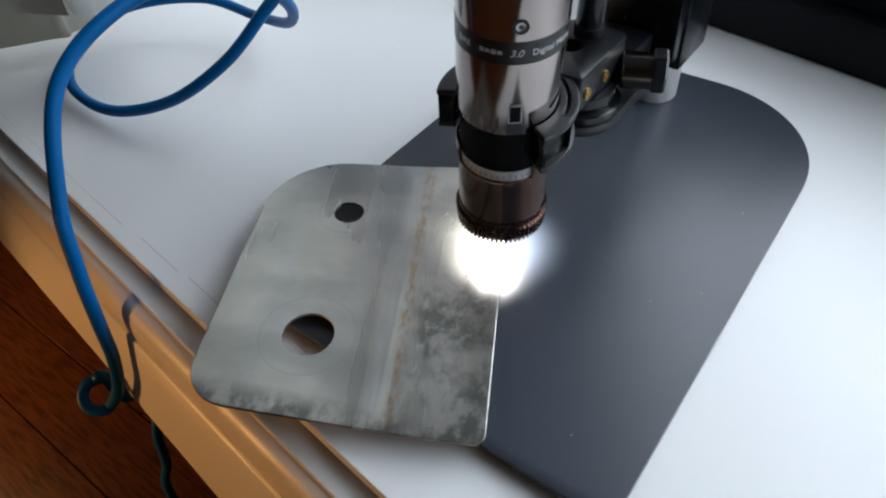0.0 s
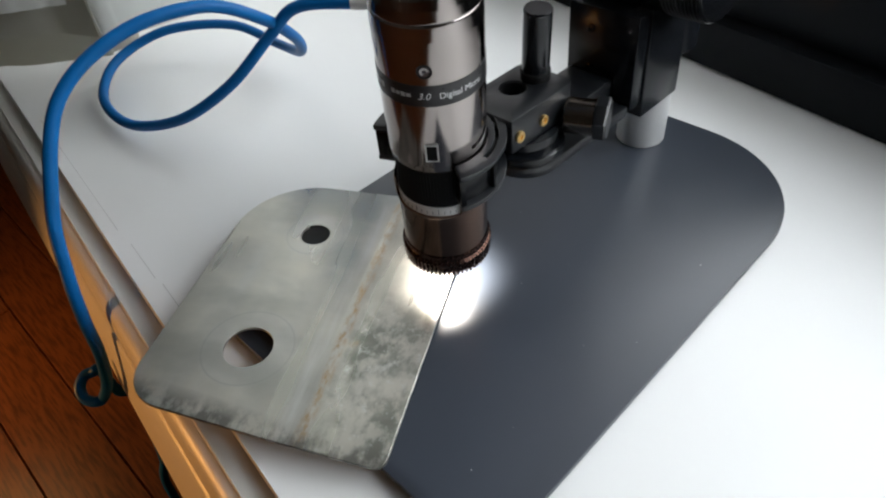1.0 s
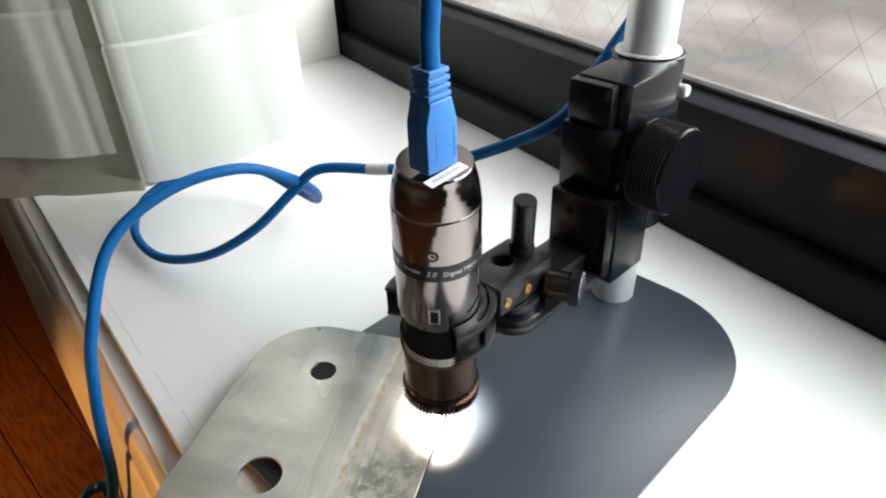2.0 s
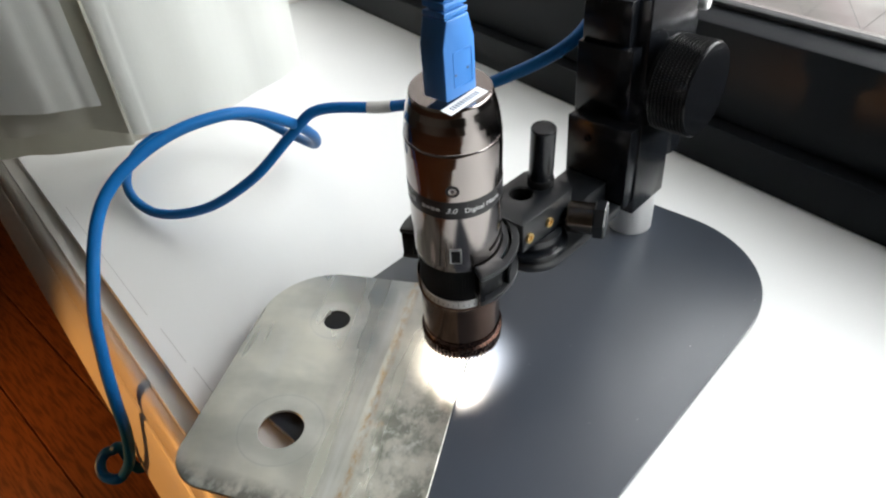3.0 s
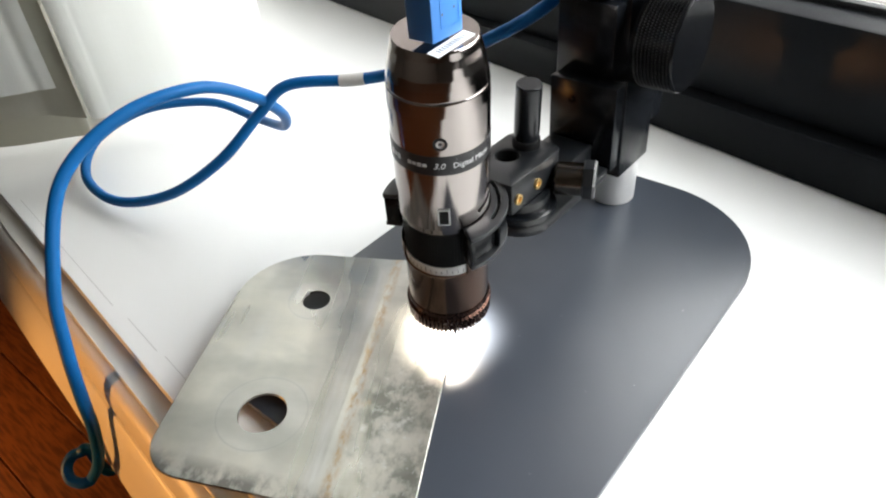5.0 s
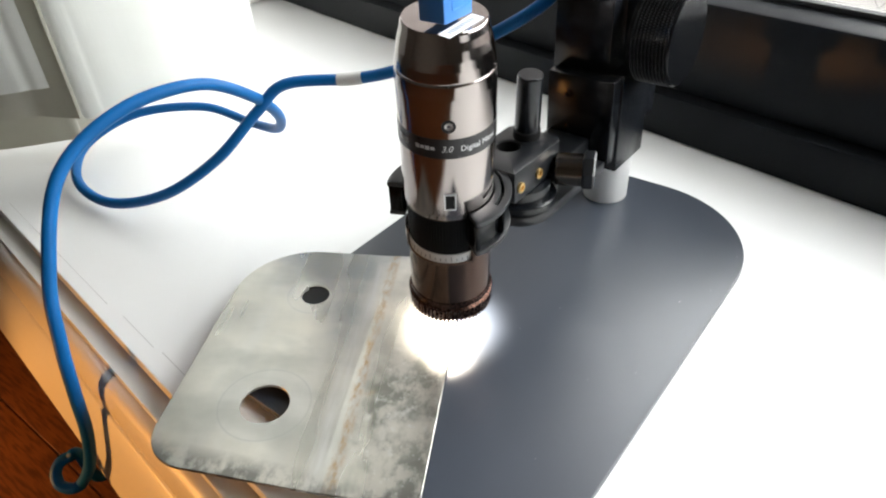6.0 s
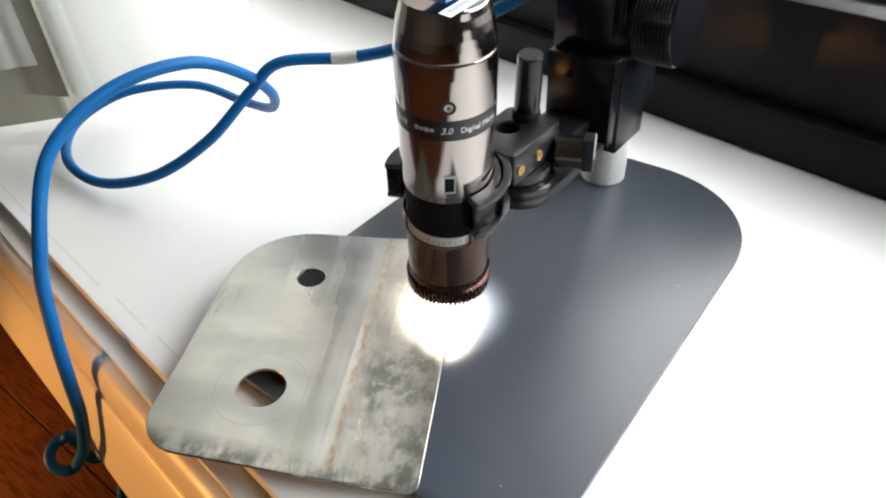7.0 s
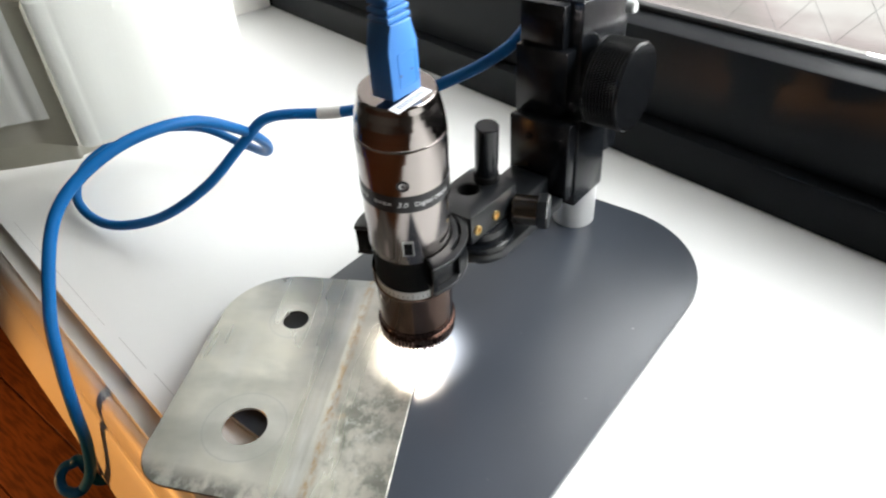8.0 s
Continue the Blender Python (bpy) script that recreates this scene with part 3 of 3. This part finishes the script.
def band_print():
    """Silver lettering bent round the black band."""
    def bend(bm, start):
        for v in bm.verts:
            a = start + v.co.x / 0.01666
            r = 0.01667 + v.co.z
            v.co = Vector((r * math.cos(a), r * math.sin(a), 0.0828 + v.co.y))
        return bm
    for words, size, shear, start in (("Digital Micro", 0.0028, 0.0, 0.225), ("3.0", 0.0031, 0.3, -0.16)):
        curve = bpy.data.curves.new("words", "FONT")
        curve.body, curve.size, curve.shear, curve.extrude = words, size, shear, 0.00003
        tmp = new("words", curve)
        me = bpy.data.meshes.new_from_object(tmp.evaluated_get(bpy.context.evaluated_depsgraph_get()))
        bpy.data.objects.remove(tmp)
        bm = bmesh.new()
        bm.from_mesh(me)
        bpy.data.meshes.remove(me)
        bmesh.ops.translate(bm, verts=bm.verts, vec=(0, -0.0010, 0))
        part("lettering", bend(bm, start), PRINT_SILVER, scope, "silver printed " + words, smooth=False)
    bars = bmesh.new()
    for a0, a1, h, n in ((-1.20, -0.88, 0.0020, 3), (-0.70, -0.27, 0.0015, 4)):
        for k in range(n):
            w = (a1 - a0) * 0.01666 / n
            bmesh.ops.create_cube(bars, size=1, matrix=Matrix.Translation((a0 * 0.01666 + w * (k + 0.5), 0.0001, 0.0)) @ Matrix.Diagonal((w * 0.8, h * (0.75 if k % 2 else 1.0), 0.00006, 1)))
    part("lettering", bend(bars, 0.0), PRINT_SILVER, scope, "silver marks on the band", smooth=False)


band_print()


def usb_plug():
    m = pose(0.0080, -0.0075, 0.1405)
    ob = thing("usb_plug", m, "blue plastic plug pushed into the top of the microscope", "plug")
    out = [(-0.0067, 0.0), (0.0067, 0.0), (0.0067, 0.0160), (0.0048, 0.0228), (0.0048, 0.0236), (-0.0048, 0.0236), (-0.0048, 0.0228), (-0.0067, 0.0160)]
    stand = pose(0, 0, 0, 90, 0, 90)
    part("plug_shell", moved(slab(out, -0.0047, 0.0047, bevel=0.0006), stand), BLUE_PLUG, ob)
    for k in range(4):
        z = 0.0238 + 0.0025 * k
        w = 0.0049 - 0.0002 * k
        part("strain_relief", box(-0.0043, 0.0043, -w, w, z, z + 0.0017, 0.0004), BLUE_PLUG, ob)
    part("strain_core", box(-0.0032, 0.0032, -0.0037, 0.0037, 0.0234, 0.0330, 0.0004), BLUE_PLUG, ob)
    frame_pts = rounded(-0.0030, 0.0052, 0.003, 0.0140, (0.0005,) * 4, 3)
    inner = rounded(-0.0027, 0.0049, 0.0034, 0.0136, (0.0004,) * 4, 3)
    part("plug_relief", moved(slab(frame_pts, 0.0046, 0.00485, holes=[inner]), stand), BLUE_PLUG, ob)
    # dimples as flat dark discs, the shade of the hollows put into colour
    for x, z in ((-0.0022, 0.0070), (0.0030, 0.0078)):
        part("plug_dimple_shade", moved(lathe([(0, 0), (0.0004, 0), (0.0004, 0.00005), (0, 0.00005)], 12), Matrix.Translation((0.0047, x, z)) @ pose(0, 0, 0, 0, 90, 0)), INK_AND_HOLLOW, ob)
    return ob


usb_plug()


def top_label():
    ob = thing("serial_label", SCOPE @ Matrix.Translation((0, 0, LENGTH + 0.0002)), "small white paper label with a row of dark marks", "label")
    # stuck on the flat top, beside the plug
    turn = SCOPE.to_3x3().inverted()
    along, across = (turn @ Vector((0, 1, 0))).normalized(), (turn @ Vector((1, 0, 0))).normalized()
    c = SCOPE.inverted() @ Vector((0.0137, -0.0068, 0.1405))
    c.z = 0
    def patch(a0, a1, b0, b1, z0, z1):
        q = [c + along * a + across * b for a, b in ((a0, b0), (a1, b0), (a1, b1), (a0, b1))]
        return slab([(p.x, p.y) for p in q], z0, z1)
    part("paper", patch(-0.0084, 0.0084, -0.0029, 0.0014, 0.0, 0.00012), LABEL_WHITE, ob)
    bars = [patch(-0.0060 + 0.00115 * k, -0.0060 + 0.00115 * k + 0.00055, -0.0017, 0.0002, 0.00013, 0.00017) for k in range(11)]
    part("print", joined(*bars), plain("slate_ink", (0.10, 0.13, 0.19), 0.5), ob, "row of dark printed marks")


top_label()

# ---- the cable ----
def cable():
    pts = [(0.0082, -0.0073, 0.172), (0.0084, -0.0068, 0.187), (0.0105, -0.003, 0.21), (0.018, 0.02, 0.236), (0.02, 0.07, 0.252), (0.008, 0.13, 0.245), (-0.01, 0.17, 0.21), (-0.018, 0.168, 0.165),
           (-0.0265, 0.142, 0.13), (-0.0255, 0.1075, 0.111), (-0.06, 0.089, 0.089), (-0.09, 0.077, 0.077), (-0.1138, 0.0679, 0.0707), (-0.1446, 0.0482, 0.0684), (-0.1577, 0.0362, 0.0545), (-0.1728, 0.0142, 0.0316),
           (-0.2001, -0.0076, 0.0116), (-0.238, -0.0226, 0.0021), (-0.2811, -0.0183, 0.0024), (-0.3137, 0.0082, 0.0064), (-0.3067, 0.0433, 0.0153), (-0.2706, 0.0728, 0.0174), (-0.2292, 0.0798, 0.0128), (-0.1922, 0.0719, 0.0214),
           (-0.1668, 0.0562, 0.0427), (-0.1536, 0.0319, 0.0662), (-0.1534, 0.004, 0.0823), (-0.1595, -0.0329, 0.0819), (-0.1608, -0.0673, 0.0652), (-0.15, -0.0913, 0.0295), (-0.1425, -0.1009, 0.0024), (-0.14, -0.1058, -0.0237),
           (-0.1457, -0.1078, -0.0518), (-0.1538, -0.1118, -0.078), (-0.1677, -0.1163, -0.0992), (-0.1689, -0.1197, -0.101), (-0.1721, -0.1226, -0.1011), (-0.1765, -0.1244, -0.0997), (-0.1801, -0.1235, -0.0966), (-0.1819, -0.1209, -0.0935),
           (-0.1815, -0.1171, -0.0907), (-0.1791, -0.1135, -0.0897), (-0.1766, -0.1099, -0.0892), (-0.1742, -0.1072, -0.11), (-0.1812, -0.0887, -0.122), (-0.1852, -0.0937, -0.145), (-0.1852, -0.1031, -0.165), (-0.1899, -0.1077, -0.2),
           (-0.2013, -0.115, -0.25), (-0.2013, -0.115, -0.4)]
    path = smooth_path(pts, 12)
    ob = thing("usb_cable", Matrix.Identity(4), "bright blue round cable looping over the sill and hanging down", "cable")
    part("cable_sheath", tube(path, 0.0030), BLUE_CABLE, ob)
    k = min(range(len(path)), key=lambda i: (path[i] - Vector((-0.1138, 0.0679, 0.0707))).length)
    part("cable_tag", tube(path[k - 2:k + 4], 0.0033), plain("grey_tape", (0.5, 0.49, 0.47), 0.6), ob, "small grey tape tag")
    return ob


cable()


# ---- the metal plate ----
PLATE = pose(-0.036, -0.040, 0.0, 0, 0, -59.0)
BIG_HOLE, SMALL_HOLE = Vector((-0.0388, -0.0724, 0)), Vector((-0.0703, -0.0155, 0))


def steel():
    m = bpy.data.materials.new("worn_bare_steel")
    m.use_nodes = True
    n, l = m.node_tree.nodes, m.node_tree.links
    b = n["Principled BSDF"]
    co = n.new("ShaderNodeTexCoord")
    def noise_node(scale, detail, stretch, rough=0.6):
        mp = n.new("ShaderNodeMapping")
        mp.inputs["Scale"].default_value = stretch
        t = n.new("ShaderNodeTexNoise")
        t.inputs["Scale"].default_value, t.inputs["Detail"].default_value, t.inputs["Roughness"].default_value = scale, detail, rough
        l.new(co.outputs["Object"], mp.inputs[0])
        l.new(mp.outputs[0], t.inputs[0])
        return t
    def ramp(src, a, b_, lo=0.0, hi=1.0):
        r = n.new("ShaderNodeMapRange")
        r.inputs[1].default_value, r.inputs[2].default_value, r.inputs[3].default_value, r.inputs[4].default_value = a, b_, lo, hi
        l.new(src, r.inputs[0])
        return r.outputs[0]
    def mix(f, a, c):
        x = n.new("ShaderNodeMixRGB")
        l.new(f, x.inputs[0])
        if isinstance(a, tuple):
            x.inputs[1].default_value = (*a, 1)
        else:
            l.new(a, x.inputs[1])
        x.inputs[2].default_value = (*c, 1)
        return x.outputs[0]
    cloud, streak, grime, fine = noise_node(18, 2, (0.7, 1.2, 1), 0.5), noise_node(60, 2, (0.16, 1.6, 1), 0.45), noise_node(130, 8, (0.7, 1, 1), 0.65), noise_node(900, 3, (0.1, 1, 1))
    patch = noise_node(38, 4, (1, 1, 1), 0.6)
    speck = noise_node(330, 6, (0.5, 1.3, 1), 0.7)
    xyz = n.new("ShaderNodeSeparateXYZ")
    l.new(co.outputs["Object"], xyz.inputs[0])
    def maths(op, a, c):
        x = n.new("ShaderNodeMath")
        x.operation = op
        for k, q in enumerate((a, c)):
            if isinstance(q, (int, float)):
                x.inputs[k].default_value = q
            else:
                l.new(q, x.inputs[k])
        return x.outputs[0]
    wob = maths("MULTIPLY", maths("SUBTRACT", streak.outputs[0], 0.5), 0.0022)
    away = maths("ABSOLUTE", maths("ADD", maths("SUBTRACT", xyz.outputs[1], 0.0150), wob), 0)
    fold = ramp(away, 0.0005, 0.0040, 1, 0)
    def ring(cx, cy, r, w):
        dx, dy = maths("SUBTRACT", xyz.outputs[0], cx), maths("SUBTRACT", xyz.outputs[1], cy)
        dist = maths("SQRT", maths("ADD", maths("MULTIPLY", dx, dx), maths("MULTIPLY", dy, dy)), 0)
        return ramp(maths("ABSOLUTE", maths("SUBTRACT", dist, r), 0), 0.0, w, 1, 0), ramp(dist, r, r + 0.002, 1, 0)
    col = mix(ramp(cloud.outputs[0], 0.35, 0.68), (0.50, 0.485, 0.44), (0.80, 0.765, 0.69))
    col = mix(ramp(streak.outputs[0], 0.52, 0.72, 0, 0.40), col, (0.69, 0.68, 0.655))
    col = mix(ramp(streak.outputs[0], 0.52, 0.25, 0, 0.08), col, (0.36, 0.345, 0.315))
    col = mix(ramp(patch.outputs[0], 0.42, 0.66, 0, 0.35), col, (0.42, 0.41, 0.37))
    for at, r in ((BIG_HOLE, 0.0175), (SMALL_HOLE, 0.0125)):
        cx, cy = (PLATE.inverted() @ at).xy
        line, disc = ring(cx, cy, r, 0.0005)
        col = mix(maths("MULTIPLY", disc, 0.32), col, (0.68, 0.675, 0.66))
        col = mix(maths("MULTIPLY", line, 0.28), col, (0.28, 0.28, 0.27))
    lower = maths("MULTIPLY", ramp(xyz.outputs[1], 0.013, 0.022, 0.0, 1), ramp(xyz.outputs[0], -0.012, 0.012, 0.15, 1))
    stained = maths("MULTIPLY", maths("MULTIPLY", lower, ramp(patch.outputs[0], 0.36, 0.50, 0.0, 1)), ramp(grime.outputs[0], 0.43, 0.56, 0.05, 0.85))
    col = mix(stained, col, (0.21, 0.22, 0.19))
    col = mix(maths("MULTIPLY", fold, ramp(streak.outputs[0], 0.42, 0.62, 0.0, 0.5)), col, (0.66, 0.65, 0.62))
    smoke = noise_node(26, 3, (1.6, 0.8, 1), 0.55)
    col = mix(ramp(smoke.outputs[0], 0.50, 0.70, 0, 0.55), col, (0.38, 0.39, 0.36))
    col = mix(ramp(smoke.outputs[0], 0.46, 0.28, 0, 0.5), col, (0.76, 0.72, 0.63))
    line = noise_node(110, 4, (0.22, 2.5, 1), 0.6)
    beside = maths("ABSOLUTE", maths("ADD", maths("SUBTRACT", xyz.outputs[1], 0.0085), wob), 0)
    col = mix(maths("MULTIPLY", ramp(beside, 0.0008, 0.0052, 1, 0), ramp(line.outputs[0], 0.40, 0.68, 0.0, 0.7)), col, (0.72, 0.72, 0.70))
    col = mix(maths("MULTIPLY", ramp(away, 0.0004, 0.0020, 1, 0), ramp(line.outputs[0], 0.48, 0.60, 0.0, 0.55)), col, (0.50, 0.37, 0.23))
    # cooler grey between the small hole and the fold, and along the far rim
    cool_zone = maths("MULTIPLY", ramp(xyz.outputs[1], -0.014, -0.002, 0, 1), ramp(xyz.outputs[1], 0.004, 0.012, 1, 0))
    cool_zone = maths("MULTIPLY", cool_zone, ramp(xyz.outputs[0], 0.012, -0.025, 0, 1))
    rim = ramp(xyz.outputs[0], -0.058, -0.070, 0, 1)
    col = mix(maths("MULTIPLY", maths("MAXIMUM", cool_zone, rim), ramp(smoke.outputs[0], 0.30, 0.60, 0.25, 0.8)), col, (0.30, 0.33, 0.34))
    flakes = noise_node(210, 5, (1, 1, 1), 0.7)
    col = mix(maths("MULTIPLY", lower, ramp(flakes.outputs[0], 0.56, 0.66, 0.0, 0.7)), col, (0.74, 0.74, 0.71))
    spot_x, spot_y = (PLATE.inverted() @ Vector((-0.011, -0.044, 0))).xy
    near = ring(spot_x, spot_y, 0.0008, 0.001)[1]
    rust = maths("MULTIPLY", maths("MAXIMUM", maths("MULTIPLY", near, 1.3), ramp(away, 0.0008, 0.0030, 1, 0)), ramp(speck.outputs[0], 0.44, 0.62, 0, 0.95))
    col = mix(rust, col, (0.47, 0.33, 0.19))
    rim_dirt = maths("MULTIPLY", ramp(maths("SUBTRACT", xyz.outputs[0], maths("MULTIPLY", xyz.outputs[1], 0.1116)), 0.0515, 0.0585, 0, 1), ramp(grime.outputs[0], 0.40, 0.55, 0.15, 0.9))
    col = mix(rim_dirt, col, (0.20, 0.195, 0.18))
    l.new(col, b.inputs["Base Color"])
    b.inputs["Metallic"].default_value = 0.95
    rough = n.new("ShaderNodeMath")
    rough.operation = "ADD"
    l.new(ramp(cloud.outputs[0], 0.3, 0.7, 0.23, 0.31), rough.inputs[0])
    l.new(ramp(streak.outputs[0], 0.4, 0.7, 0.0, 0.10), rough.inputs[1])
    l.new(rough.outputs[0], b.inputs["Roughness"])
    bp = n.new("ShaderNodeBump")
    bp.inputs["Strength"].default_value, bp.inputs["Distance"].default_value = 0.05, 0.0001
    l.new(fine.outputs[0], bp.inputs["Height"])
    wave = noise_node(20, 1, (0.4, 1.5, 1), 0.3)
    bw = n.new("ShaderNodeBump")
    bw.inputs["Strength"].default_value, bw.inputs["Distance"].default_value = 0.6, 0.0010
    l.new(wave.outputs[0], bw.inputs["Height"])
    l.new(bw.outputs[0], bp.inputs["Normal"])
    l.new(bp.outputs[0], b.inputs["Normal"])
    return m


STEEL = steel()


def metal_plate():
    """A bent steel plate with two punched holes and a shallow fold across it."""
    ob = thing("metal_plate", PLATE, "worn bare steel plate with two round holes and a shallow fold", "metal plate")
    inv = PLATE.inverted()
    L = lambda x, y: (inv @ Vector((x, y, 0))).xy[:]
    corner = [Vector(L(*p)) for p in ((0.0372, -0.0721), (-0.0298, 0.0482), (-0.1190, -0.0070), (-0.0552, -0.1172))]
    radii = (0.004, 0.010, 0.034, 0.017)
    out = []
    for i, p in enumerate(corner):
        a, c = corner[i - 1], corner[(i + 1) % 4]
        u, v = (a - p).normalized(), (c - p).normalized()
        half = u.angle(v) / 2
        r = radii[i]
        t = r / math.tan(half)
        centre = p + (u + v).normalized() * (r / math.sin(half))
        s, e = p + u * t - centre, p + v * t - centre
        turn = s.angle_signed(e)
        for k in range(13):
            w = s.copy()
            w.rotate(Matrix.Rotation(-turn * k / 12, 2))
            out.append(tuple(centre + w))
    hb, hs = L(BIG_HOLE.x, BIG_HOLE.y), L(SMALL_HOLE.x, SMALL_HOLE.y)
    bm = slab(out, 0.0, 0.0013, holes=[circle(*hb, 0.0094, 48), circle(*hs, 0.0063, 40)], bevel=0.0003)
    # cut into strips along the fold so that it can bend
    f0, f1 = Vector(L(-0.0575, 0.0275)), Vector(L(0.0030, -0.0790))
    d = (f1 - f0).normalized()
    nrm = Vector((-d.y, d.x))
    if nrm.dot(Vector(hb) - f0) < 0:
        nrm = -nrm
    for off in (-0.03, -0.012, -0.006, -0.003, -0.0012, 0, 0.0012, 0.003, 0.006, 0.012, 0.02, 0.03, 0.04, 0.05):
        q = f0 + nrm * off
        bmesh.ops.bisect_plane(bm, geom=list(bm.verts) + list(bm.edges) + list(bm.faces), plane_co=(q.x, q.y, 0), plane_no=(nrm.x, nrm.y, 0))
    for v in bm.verts:
        s = (v.co.xy - f0).dot(nrm)
        v.co.z += 0.0022 - 0.0003 * min(1, max(0, -s) / 0.03) + 0.00012 * math.exp(-(s / 0.0022) ** 2) + 0.055 * max(0, s - 0.003)
    part("plate_body", bm, STEEL, ob, smooth=False)
    return ob


metal_plate()


# ---- the curtain ----
def curtain():
    ob = thing("curtain", Matrix.Identity(4), "gathered white cloth curtain hanging just above the sill", "curtain")
    def sheet(name, hem, mat, height, thick, folds, lean=(0.0, 0.0)):
        """Cloth above a hem line; folds are (where along it, width, depth) and fade upwards."""
        path = smooth_path(hem, 20)
        bm = bmesh.new()
        rows = []
        heights = sorted([height * (j / 22) ** 1.4 for j in range(23)] + [0.0830, 0.0842, 0.0850, 0.0858, 0.0870])
        n = len(heights) - 1
        for k, p in enumerate(path):
            d = path[min(k + 1, len(path) - 1)] - path[max(k - 1, 0)]
            out = Vector((-d.y, d.x, 0)).normalized()
            s = k / (len(path) - 1)
            row = []
            for h in heights:
                w = sum(depth * math.exp(-((s - at - drift * h) / width) ** 2) for at, width, depth, drift in folds)
                crease = -0.0011 * math.exp(-((h - 0.085) / 0.0011) ** 2) + 0.0012 * min(1, max(0, (0.086 - h) / 0.003))
                row.append(bm.verts.new(p + out * (w + crease) + Vector((lean[0] * h, lean[1] * h, h))))
            rows.append(row)
        for a, b in zip(rows, rows[1:]):
            for j in range(n):
                bm.faces.new((a[j], b[j], b[j + 1], a[j + 1]))
        bmesh.ops.solidify(bm, geom=list(bm.faces), thickness=thick)
        return part(name, bm, mat, ob)
    sheet("front_fold", [(-0.2585, -0.0205, 0.068), (-0.2640, -0.0290, 0.068), (-0.2715, -0.0385, 0.068), (-0.2805, -0.0485, 0.068), (-0.307, -0.0724, 0.068), (-0.34, -0.11, 0.068), (-0.40, -0.20, 0.068)], CURTAIN, 0.5, 0.0012,
          [(0.16, 0.05, -0.0012, 0.2), (0.45, 0.09, 0.0012, -0.2), (0.68, 0.08, -0.002, 0.1)])
    sheet("back_fold", [(-0.2443, 0.1082, 0.049), (-0.2380, 0.0890, 0.050), (-0.2335, 0.0700, 0.050), (-0.2300, 0.0330, 0.050), (-0.2350, -0.0010, 0.050), (-0.2395, -0.0090, 0.050), (-0.2470, -0.0125, 0.050), (-0.262, -0.004, 0.050), (-0.285, 0.03, 0.050)], CURTAIN, 0.5, 0.0012,
          [(0.14, 0.06, 0.001, 0.2), (0.27, 0.035, -0.0010, 0.3), (0.36, 0.05, 0.0014, 0.25), (0.54, 0.07, -0.002, 0.1)])
    # same cloth as the curtain; its shade is put into this darker colour
    sheet("under_fold", [(-0.2553, -0.0120, 0.047), (-0.2764, -0.0225, 0.047), (-0.2953, -0.0400, 0.047), (-0.3107, -0.0560, 0.047), (-0.3252, -0.0715, 0.047), (-0.36, -0.11, 0.047), (-0.42, -0.2, 0.047)], LINING_AND_SHADE, 0.5, 0.0012, [(0.2, 0.05, -0.002, 0.0), (0.5, 0.06, 0.002, 0.0)])
    sheet("lining", [(-0.334, 0.034, 0.008), (-0.328, 0.026, 0.007), (-0.328, 0.012, 0.007), (-0.3300, 0.0000, 0.008), (-0.362, -0.040, 0.008), (-0.392, -0.069, 0.008), (-0.45, -0.12, 0.008)], LINING_AND_SHADE, 0.5, 0.001, [(0.4, 0.05, 0.004, 0.0), (0.7, 0.05, -0.004, 0.0)])
    return ob


curtain()


# ---- floorboards, last ----
def floor():
    ob = thing("floor", Matrix.Identity(4), "dark red-brown wooden plank floor", "floor", kind="structure")
    part("underfloor", box(-2.6, 2.6, -3.1, 0.75, -0.80, -0.7605), PLANK, ob)
    me = {}
    width = 0.115
    for row in range(32):
        y = -3.0 + width * row
        x = -2.495
        first = (1.3, 0.9, 0.5)[row % 3]
        for k in range(6):
            length = min(first if k == 0 else 1.3, 2.495 - x)
            if length < 0.05:
                break
            key = round(length, 3)
            if key not in me:
                board = part("floorboard", box(0.001, length - 0.001, 0.001, width - 0.001, -0.015, 0.0, 0.0012, 1), PLANK, ob)
                me[key] = board.data
            else:
                board = new("floorboard", me[key])
                board.parent = ob
            board.location = (x, y, -0.745)
            x += length


floor()
